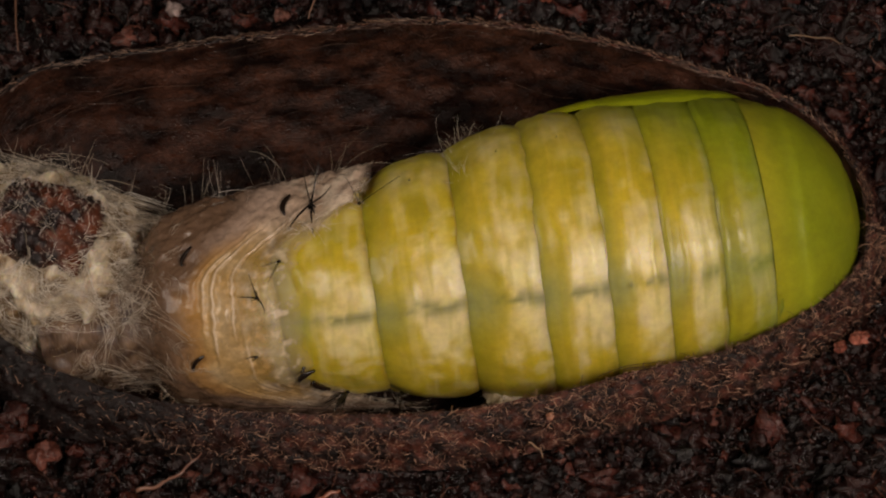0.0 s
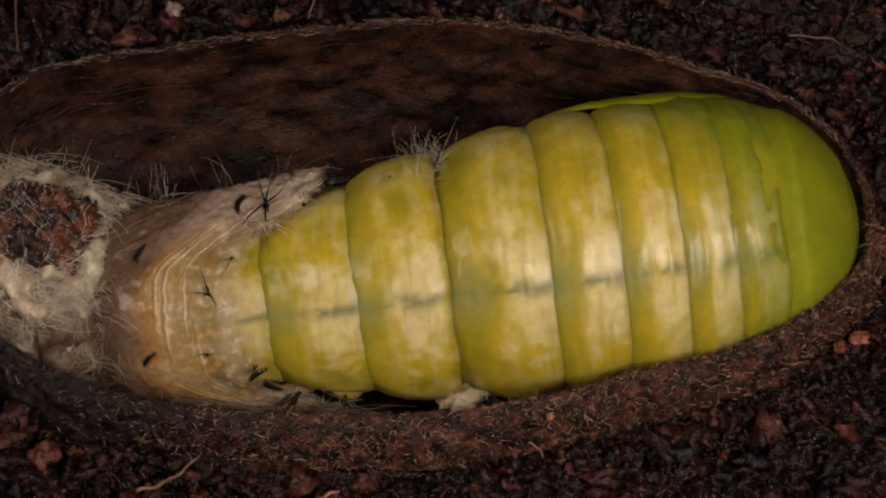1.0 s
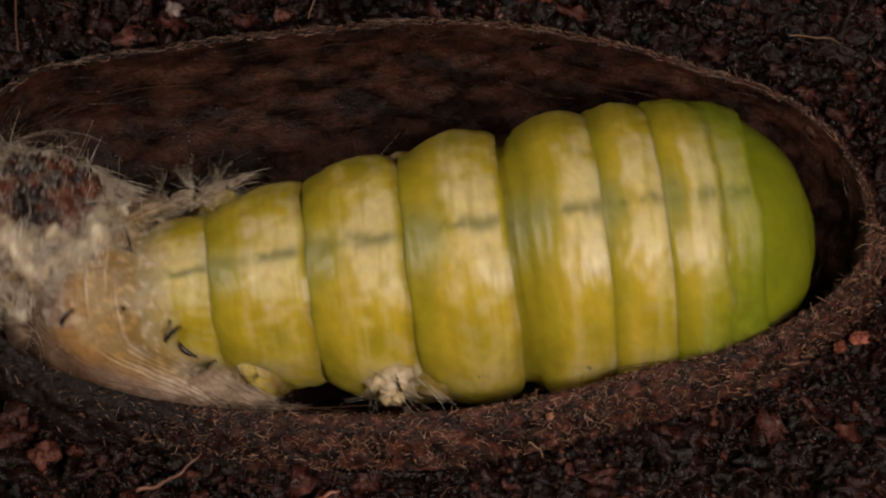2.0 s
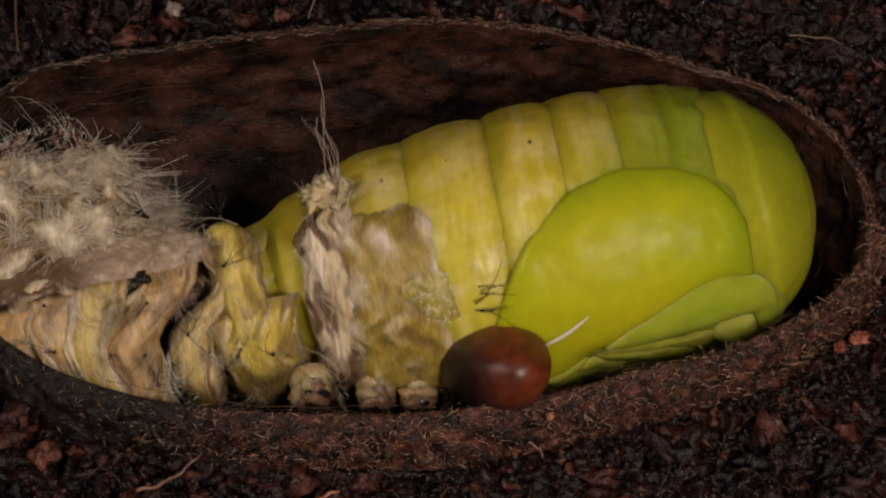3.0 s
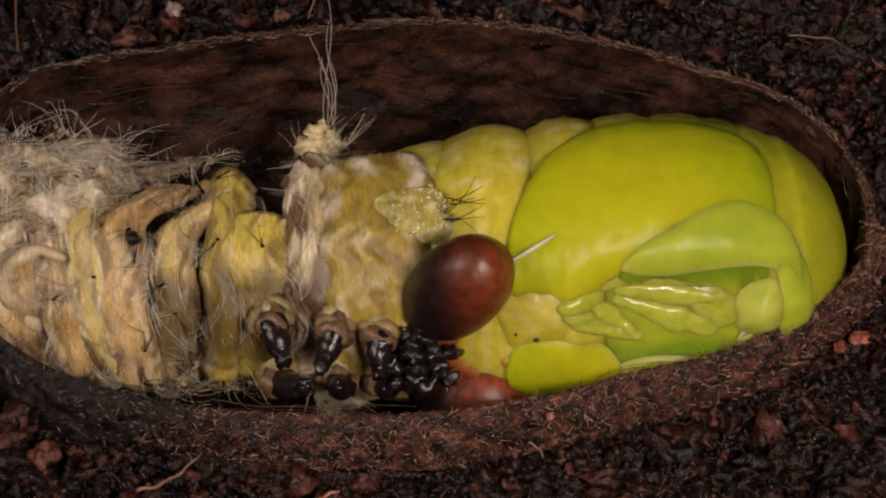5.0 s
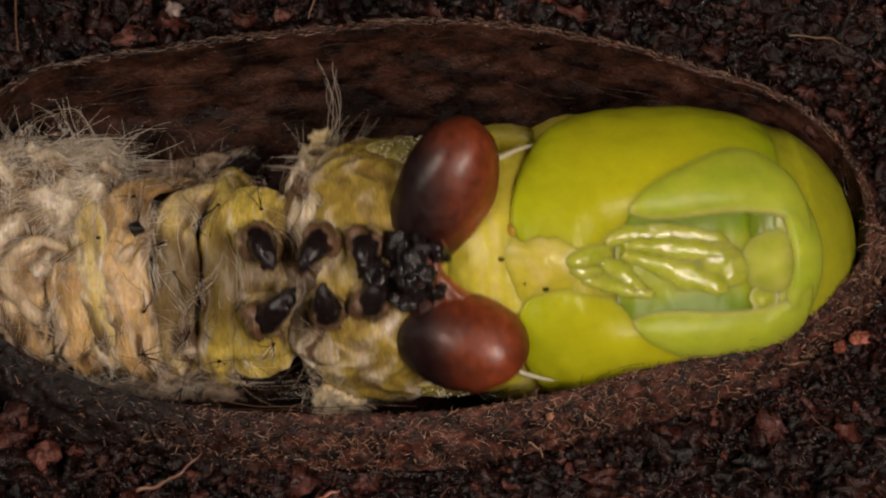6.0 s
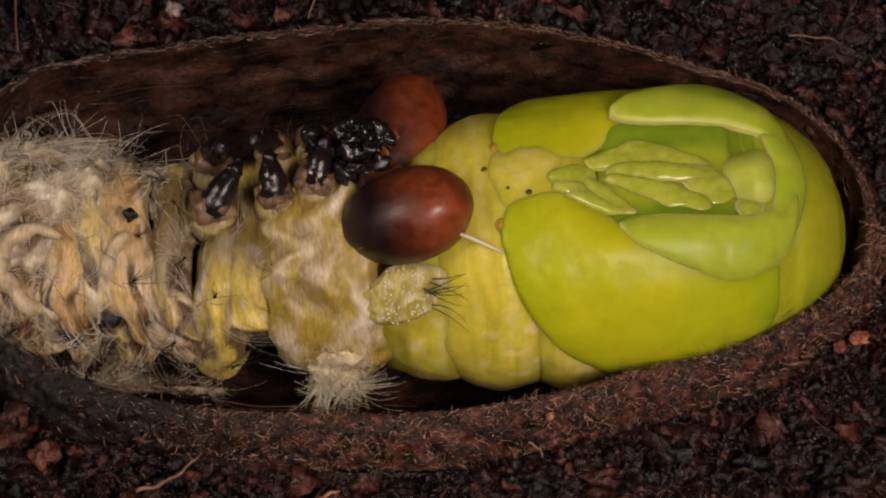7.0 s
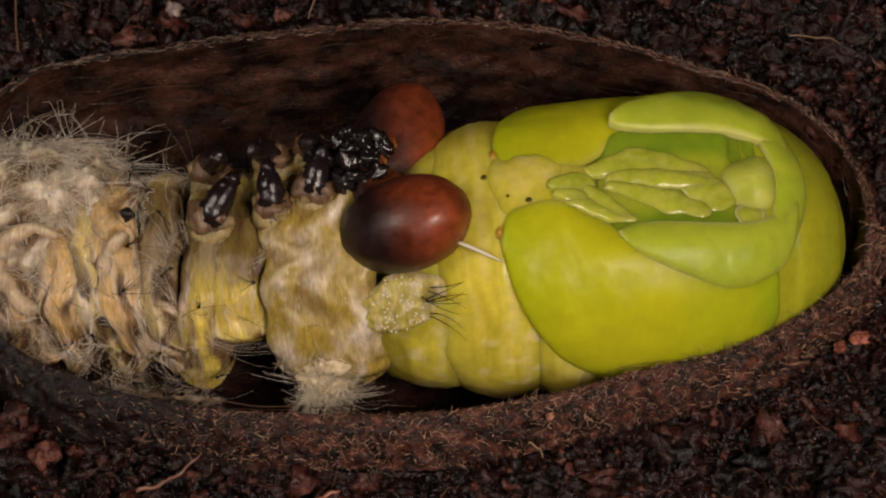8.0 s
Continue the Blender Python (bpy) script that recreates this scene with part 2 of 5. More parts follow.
def build_cocoon():
    cocoon = tagged(new("cocoon"), "brown felted cocoon cut open, set in dark soil", "cocoon")
    b = Build()

    def bowl(u, v):
        a = 2 * pi * u
        x, y = rim(a, -0.1)
        t = v * pi / 2
        k = cos(t) ** 0.75 if v < 1 else 0.0
        px, py = RIM_X + (x - RIM_X) * k, RIM_Y + (y - RIM_Y) * k
        pz = -13.5 * sin(t) + 0.25
        w = fbm(px * 0.7, py, pz, 1.7, 4)
        streak = 0.9 * fbm(px * 0.7, py * 0.9, pz, 1.8, 4) + 0.4 * fbm(px * 0.5, py, pz, 0.4, 2)
        tone = lerp((0.010, 0.004, 0.003), (0.090, 0.036, 0.022), min(1, max(0, 0.38 + 0.9 * streak)))
        inward = 0.3 * w * smooth(0, 0.06, v)
        return (px - inward * cos(a), py - inward * sin(a), pz), tone

    b.grid(bowl, 420, 84, wrap_u=True)
    part("inner_wall", b, SHELL, cocoon, "dark brown fibrous inner wall of the cocoon")
    b = Build()

    def lip(u, v):
        a = 2 * pi * u
        f = front(a)
        side = smooth(0.5, 1.0, cos(a))
        wide = 0.5 + 2.05 * f + 0.4 * side + 0.45 * nz(cos(a) * 5, sin(a) * 5, 8) * (0.3 + f)
        x, y = rim(a, -0.15 + wide * v)
        z = 0.12 + 0.28 * sin(pi * min(1, 0.25 + v * 0.8)) + 0.04 * nz(cos(a) * 12, sin(a) * 12, 2) - (0.5 + 1.5 * f) * v ** 1.7
        z += (0.34 * fbm(x, y, 0, 0.8, 3) + 0.22 * nz(x, y, 4, 0.3)) * smooth(0, 0.4, v)
        streak = fbm(x * 0.7, y * 0.7, v * 3, 0.5, 3)
        tone = lerp((0.006, 0.0022, 0.0016), (0.15, 0.046, 0.029), min(1, max(0, 0.32 + 0.95 * streak)) ** 1.4)
        # the rim's dimmer left end is shade painted into the felt colour
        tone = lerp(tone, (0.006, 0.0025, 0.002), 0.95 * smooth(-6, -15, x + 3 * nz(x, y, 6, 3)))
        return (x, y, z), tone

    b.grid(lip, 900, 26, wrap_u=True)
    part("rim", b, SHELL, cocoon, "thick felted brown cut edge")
    b = Build()
    rnd = random.Random(11)
    for _ in range(22000):
        a = rnd.uniform(0, 2 * pi)
        f = front(a)
        if rnd.random() > (0.2 + 0.8 * f) * (1 - 0.85 * smooth(-0.2, -0.7, cos(a))):
            continue
        d = rnd.random()
        x, y = rim(a, -0.15 + d * (0.5 + 2.15 * f))
        z = 0.42 - (0.5 + 1.5 * f) * d ** 1.7 + rnd.uniform(-0.05, 0.15)
        along = a + pi / 2 + rnd.gauss(0, 1.1 if f > 0.3 else 0.4)
        dx, dy, dz = cos(along), sin(along) * 0.75, rnd.gauss(0, 0.35)
        n, length, bend = 4, 0.12 + 0.7 * rnd.random() ** 2.5, rnd.gauss(0, 0.45)
        pts = []
        for k in range(n):
            s = k / (n - 1) * length
            pts.append((x + dx * s - dy * bend * s * s, y + dy * s + dx * bend * s * s, z + dz * s + 0.1 * sin(pi * k / (n - 1))))
        tone = lerp((0.035, 0.012, 0.008), (0.85, 0.50, 0.33), rnd.random() ** 3.2)
        b.tube(pts, 0.018, 0.009, tone)
    for _ in range(420):          # pale papery strands along the far edge
        a = radians(rnd.uniform(20, 172))
        n, span, off = 7, rnd.uniform(0.012, 0.07), rnd.uniform(-0.25, 0.25)
        kink, lift = rnd.uniform(0, 6), rnd.uniform(0.15, 0.45)
        pts = []
        for k in range(n):
            x, y = rim(a + span * (k / (n - 1) - 0.5), off + 0.07 * sin(kink + k))
            pts.append((x, y, lift + 0.06 * sin(kink * 2 + k * 1.3)))
        b.tube(pts, rnd.uniform(0.012, 0.03), 0.008, lerp((0.10, 0.045, 0.03), (0.70, 0.50, 0.38), rnd.random() ** 1.8))
    for _ in range(160):          # strands lying on the inner wall
        a = rnd.uniform(0, 2 * pi)
        x, y = rim(a, -0.2)
        t = rnd.random() ** 1.5 * 0.9
        n, length = 6, rnd.uniform(1, 5)
        pts = []
        for k in range(n):
            aa = a + (k / (n - 1) - 0.5) * length / 18
            tt = t + 0.02 * sin(k + a * 40)
            xx, yy = rim(aa, -0.3)
            c = cos(tt) ** 0.75
            pts.append((RIM_X + (xx - RIM_X) * c * 0.985, RIM_Y + (yy - RIM_Y) * c * 0.975, -13.5 * sin(tt) + 0.3))
        b.tube(pts, 0.022, 0.012, lerp((0.04, 0.02, 0.013), (0.16, 0.09, 0.06), rnd.random() ** 2))
    tagged(part("felt", b, FIBRE, cocoon, "tangle of fine brown silk fibres"), kind="stuff")
    return cocoon


def build_debris():
    """Root threads, twigs and pale grains that lie on the soil."""
    def strand(name, label, category, pts, r, tone, tip=None):
        b = Build()
        fine = []
        for k in range(len(pts) - 1):
            for j in range(6):
                f = j / 6
                q = lerp(pts[k], pts[k + 1], f)
                fine.append((q[0], q[1] + 0.06 * sin(k * 6 + j), q[2] + 0.15 * sin(pi * (k + f) / (len(pts) - 1))))
        fine.append(pts[-1])
        b.tube(fine, r, r * 0.45, tone, 7, tip)
        tagged(part(name, b, FIBRE), label, category)

    strand("root_thread", "thin curved pale brown root thread lying on soil", "root",
           [(-16.4, -14.2, -0.2), (-15.2, -14.0, -0.05), (-14.0, -13.3, 0.1), (-13.0, -12.2, 0.15)], 0.13, (0.26, 0.13, 0.085), (0.15, 0.07, 0.05))
    strand("twig", "short reddish twig lying on dark soil", "twig",
           [(-6.9, -15.0, 0.0), (-6.2, -14.6, 0.15), (-5.5, -14.3, 0.2)], 0.17, (0.28, 0.10, 0.06))
    strand("root_thread", "thin pale root hair hanging over the soil", "root",
           [(-7.9, 16.6, 0.6), (-7.6, 15.9, 0.8), (-7.9, 15.2, 0.6), (-8.0, 14.9, 0.4)], 0.07, (0.22, 0.12, 0.08))
    strand("root_thread", "thin brown root hair lying on dark soil", "root",
           [(-26.0, 17.5, 0.7), (-25.4, 16.0, 0.8), (-25.2, 14.0, 0.7), (-25.0, 12.6, 0.5)], 0.08, (0.16, 0.08, 0.05))
    strand("root_thread", "fine pale fibre standing out of the soil", "root",
           [(20.5, 13.8, 0.3), (22.5, 13.4, 0.6), (23.6, 13.2, 0.4)], 0.05, (0.25, 0.16, 0.10))
    strand("root_thread", "fine pale fibre on the cocoon edge", "root",
           [(4.6, -11.6, 0.2), (5.2, -12.0, 0.2), (5.4, -12.4, 0.0)], 0.05, (0.36, 0.22, 0.13))
    for x, y, z, r, tone, label in ((6.2, 16.6, 0.7, 0.62, (0.30, 0.09, 0.055), "reddish grain half buried in dark soil"),
                                    (-16.0, 15.5, 0.5, 0.42, (0.30, 0.22, 0.20), "pale grey grain in dark soil"),
                                    (23.0, -5.5, 0.2, 0.42, (0.32, 0.10, 0.065), "light reddish-brown crumb on dark soil"),
                                    (21.9, -6.0, 0.1, 0.3, (0.24, 0.07, 0.045), "small reddish-brown crumb on dark soil"),
                                    (-21.5, -12.3, 0.0, 0.6, (0.14, 0.045, 0.03), "reddish bark crumb on dark soil"),
                                    (-9.6, 15.1, 0.6, 0.4, (0.13, 0.05, 0.035), "dull brown crumb beside the cocoon edge"),
                                    (5.8, -10.2, 0.55, 0.2, (0.45, 0.2, 0.12), "tiny pale crumb on the cocoon edge")):
        b = Build()
        b.blob((0, 0, 0), (r * 1.1, r, r * 0.9), tone, 0.7, 18, 12, x * 3.1, size=0.8)
        ob = part("soil_grain", b, SOIL)
        ob.location = (x * MM, y * MM, z * MM)
        tagged(ob, label, "soil grain", "grains on the soil")


# ---------------------------------------------------------------- the pupa
GIRTH = [(-18.6, 0.2), (-17.6, 2.5), (-15.5, 3.7), (-13, 4.5), (-9, 5.45), (-5.5, 6.3), (-3.2, 6.9), (-0.5, 7.4), (3.5, 8.1), (7, 8.35), (9, 8.4)]


def girth(x):
    if x > 9:
        return 8.4 * max(0.0, 1 - ((x - 9) / 14.3) ** 3.1) ** 0.5
    return curve(x, GIRTH)


def on_body(x, beta, lift=0.0):
    """A point over the body at x along it and beta degrees round it from the middle of the back."""
    off = (beta - 180) % 360
    off = min(off, 360 - off)
    r = girth(x) + lift - 1.0 * exp(-(off / 22) ** 4) * smooth(6.5, 9.5, x) * smooth(19.5, 16.5, x)
    return x, r * sin(radians(beta)), r * cos(radians(beta)) + curve(x, [(-15, 1.0), (-8, 0.85), (-5.5, 0.7), (-2.5, 0.3), (0.5, 0.0)])


JOINTS = [-16.0, -10.6, -5.3, -0.2, 5.0, 9.0, 12.3, 15.0, 17.6]
CREAM, YELLOW, OLIVE, GREEN, LIME = (0.88, 0.74, 0.36), (0.66, 0.50, 0.04), (0.42, 0.35, 0.02), (0.24, 0.32, 0.012), (0.46, 0.46, 0.022)


def dorsal_tint(x, beta, x0, x1):
    """Yellow back with cream blotches beside a broken grey-green middle line and olive joints."""
    t = (x - x0) / (x1 - x0)
    side = abs(beta)
    n = fbm(x, beta * 0.1, 1.0, 1.6, 3)
    c = lerp(OLIVE, YELLOW, smooth(-0.1, 0.4, t + 0.2 * n) * smooth(1.06, 0.92, t))
    c = lerp(c, (0.72, 0.62, 0.07), 0.85 * smooth(62, 100, side))
    c = lerp(c, CREAM, 0.7 * smooth(75, 95, side) * smooth(140, 115, side) * smooth(0.05, 0.5, fbm(x * 0.7, beta * 0.13, 11.0, 1.0, 3)) * smooth(-0.1, 0.3, t))
    ragged = side + 14 * fbm(x * 1.2, beta * 0.12, 4.0, 1.0, 2)
    blotch = smooth(34, 12, ragged) * smooth(0.3, 0.5, t + 0.15 * n) * smooth(1.0, 0.93, t)
    c = lerp(c, CREAM, min(1, max(0, blotch * (0.95 + 0.5 * n))))
    c = lerp(c, CREAM, 0.45 * smooth(0.0, 0.45, fbm(x * 0.6, beta * 0.14, 6.0, 0.9, 3)) * smooth(0.25, 0.55, t) * smooth(85, 30, side))
    c = lerp(c, OLIVE, 0.6 * exp(-((side - 48) / 9) ** 2) * exp(-((t - 0.62) / 0.18) ** 2))
    c = lerp(c, CREAM, 0.55 * exp(-((side - 70) / 10) ** 2) * smooth(0.1, 0.5, t) * (0.7 + n))
    c = lerp(c, (0.50, 0.27, 0.02), 0.45 * exp(-((t - 0.985) / 0.035) ** 2) * smooth(12, 30, side) * smooth(95, 60, side))
    halo = exp(-(beta / 12) ** 2) * smooth(0.55, 0.2, t)
    c = lerp(c, (0.36, 0.38, 0.16), 0.65 * halo)
    wander = beta + 1.5 * nz(x, 0, 0, 1.1)
    line = exp(-(wander / (3.2 + 2 * n)) ** 2) * (0.25 + 0.75 * smooth(0.4, 0.6, t + 0.4 * nz(x, beta * 0.2, 7, 0.6)) * smooth(1.02, 0.9, t))
    c = lerp(c, (0.14, 0.16, 0.06), 0.75 * line)
    fine = fbm(x * 1.6, 1.2 * sin(radians(beta)), 1.2 * cos(radians(beta)) + 9, 0.85, 3)
    c = lerp(c, OLIVE, 0.32 * smooth(0.05, 0.5, fine))
    c = lerp(c, CREAM, 0.28 * smooth(0.05, 0.5, -fine) * smooth(0.1, 0.4, t))
    # belly recess painted dark green for the shade in it
    c = lerp(c, (0.13, 0.22, 0.012), 0.9 * smooth(138, 156, side) * smooth(8.0, 10.5, x))
    return lerp(c, GREEN, smooth(12.5, 19.5, x + 0.085 * min(70, max(0, side - 22)) * smooth(135, 105, side) + 0.8 * n) * 0.85)


def build_pupa():
    pupa = tagged(new("pupa"), "fresh soft yellow-green moth pupa lying in its cocoon", "pupa")
    segments = []
    for k in range(len(JOINTS) - 1):
        x0, x1 = JOINTS[k], JOINTS[k + 1]
        b = Build()
        deep = curve(x0, [(-12, 0.9), (-1, 1.1), (5, 1.0), (9, 0.6), (12.2, 0.15), (15, 0.05)])

        def ring(u, v):
            beta = 360 * u - 180
            x = x0 - 2.0 + (x1 - x0 + 2.2) * v
            t = (x - x0) / (x1 - x0)
            swell = deep * (0.45 + 0.3 * smooth(25, 80, abs(beta))) * (max(0.0, sin(pi * min(1, max(0, 0.06 + t * 0.9)))) ** 0.62 - 1)
            if t < 0:
                swell -= 0.4 * smooth(0, -0.3, t)
            a = radians(beta)
            swell += 0.09 * fbm(x, sin(a) * 5, cos(a) * 5, 1.4, 3) + 0.05 * fbm(x * 1.6, sin(a) * 1.2, cos(a) * 1.2 + 9, 0.85, 3)
            swell += 0.12 * exp(-((abs(beta) - 62) / 9) ** 2) * exp(-((t - 0.55) / 0.25) ** 2)
            xx = x + 0.25 * nz(sin(a) * 2, cos(a) * 2, k * 3.0)
            return on_body(xx, beta, swell), dorsal_tint(x, beta, x0, x1)

        b.grid(ring, 190, 46, wrap_u=True)
        seg = part("abdomen_segment" if k < 6 else "thorax_segment", b, PUPA, pupa)
        segments.append(seg)
        if 1 < k < 6:
            for s in (1, -1):
                sp = Build()
                xs, bs = x0 + (x1 - x0) * 0.55, (66 if k < 5 else 60) * s
                p = Vector(on_body(xs, bs, -0.12))
                sp.blob(p, (0.2, 0.2, 0.2), (0.42, 0.40, 0.16), 0.1, 12, 8)
                q = Vector(on_body(xs, bs, 0.06))
                sp.blob(q, (0.045, 0.09, 0.09), (0.06, 0.045, 0.02), 0.1, 8, 6)
                part("spiracle", sp, PUPA, seg, "tiny dark breathing pore with a pale ring")
    b = Build()

    def hood(u, v):
        beta = 360 * u - 180
        x = min(17.0 + 6.28 * (1 - (1 - v) ** 2), 23.29)
        a = radians(beta)
        c = lerp(lerp(YELLOW, GREEN, 0.85 * smooth(14, 19.5, x)), LIME, min(1, max(0, 0.75 * smooth(60, 130, abs(beta)) + 0.35 * nz(x, beta * 0.08, 0, 2) + 0.15)))
        collar = 0.22 * smooth(18.9, 19.5, x + 0.4 * cos(a)) * (x < 22.5)
        return on_body(x, beta, collar + 0.12 * fbm(x, sin(a) * 4, cos(a) * 4, 2, 3)), c

    b.grid(hood, 170, 44, wrap_u=True)
    hood_ob = part("head_hood", b, PUPA, pupa, "smooth green front of the thorax")
    segments.append(hood_ob)
    return pupa, segments, *build_cases(pupa)


def pad(spine, lift, thick, tint, nu=40, nv=24, belly=0.4, ripple=0.06, sink=0.22):
    """A plate that lies over the body: spine rows (x, beta_low, beta_high) along it, domed, with a rounded free edge."""
    b = Build()
    n = len(spine) - 1

    def at(u):
        k = min(n - 1, int(u * n))
        f = u * n - k
        rows = [spine[min(n, max(0, k + d))] for d in (-1, 0, 1, 2)]
        return [0.5 * (2 * p1 + (p2 - p0) * f + (2 * p0 - 5 * p1 + 4 * p2 - p3) * f * f + (3 * p1 - p0 - 3 * p2 + p3) * f ** 3)
                for p0, p1, p2, p3 in zip(*rows)]

    def top(u, v):
        x, lo, hi = at(u)
        w = min(1, max(0, 1 - abs(2 * v - 1) ** 8)) * min(1, 1 - abs(2 * u - 1) ** 14)
        beta = lo + (hi - lo) * v
        rise = lift - sink * (1 - w ** 0.4) + thick * w ** 0.5 + belly * (1 - (2 * v - 1) ** 2) * w ** 0.5 + ripple * fbm(x, beta * 0.1, 0, 1.6, 3)
        return on_body(x, beta, rise), tint(u, v, x, beta)

    b.grid(top, nu, nv)
    if sink:
        return b

    def under(u, v):
        x, lo, hi = at(u)
        beta = lo + (hi - lo) * v
        return on_body(x, beta, lift - 0.6), tint(u, v, x, beta)

    def side(edge):
        def strip(u, v):
            p, c = top(*edge(u))
            q, _ = under(*edge(u))
            return lerp(p, q, v), c
        return strip

    b.grid(under, nu, nv)
    for edge in (lambda u: (u, 0), lambda u: (u, 1), lambda u: (0, u), lambda u: (1, u)):
        b.grid(side(edge), nu, 2)
    return b


def lobe(path, height, tint, nu=44, nv=15):
    """A soft fold that winds over the body along path rows (x, beta, half width in mm), its edges melting into the skin."""
    b = Build()
    n = len(path) - 1

    def at(u):
        k = min(n - 1, int(u * n))
        f = u * n - k
        rows = [path[min(n, max(0, k + d))] for d in (-1, 0, 1, 2)]
        return [0.5 * (2 * p1 + (p2 - p0) * f + (2 * p0 - 5 * p1 + 4 * p2 - p3) * f * f + (3 * p1 - p0 - 3 * p2 + p3) * f ** 3)
                for p0, p1, p2, p3 in zip(*rows)]

    def point(u, v):
        x, beta, w = at(u)
        xa, ba, _ = at(max(0, u - 0.01))
        xb, bb, _ = at(min(1, u + 0.01))
        arc = radians(1) * girth(x)
        dx, db = xb - xa, (bb - ba) * arc
        d = math.hypot(dx, db) + 1e-6
        o = (2 * v - 1) * w * (1.25 + 0.4 * nz(x, beta * 0.2, height * 9, 0.9))
        x2, beta2 = x - o * db / d, beta + o * dx / d / arc
        dome = max(0.0, 1 - abs(2 * v - 1) ** 2.4) ** 0.6 * max(0.0, 1 - abs(2 * u - 1) ** 5) ** 0.6
        return on_body(x2, beta2, -0.06 + (0.42 * height + 0.26) * dome + 0.05 * dome * fbm(x2, beta2 * 0.15, height, 0.8, 2)), tint(u, v, x2, beta2)

    return b.grid(point, nu, nv)


def patch(x, beta, long, wide, rise, tint, seed=0.0, rings=16, spokes=44):
    """A low round plate on the body: rise(f) is its height from the middle (0) to the edge (1)."""
    b = Build()

    def point(u, v):
        a = 2 * pi * u
        f = v * (1 + 0.22 * nz(cos(a) * 1.4 + seed, sin(a) * 1.4, seed))
        px, pb = x + long * f * cos(a), beta + wide * f * sin(a)
        return on_body(px, pb, rise(v) + 0.07 * fbm(px, pb * 0.15, seed, 0.8, 3) * (1 - v)), tint(px, pb, v)

    return b.grid(point, spokes, rings, wrap_u=True)


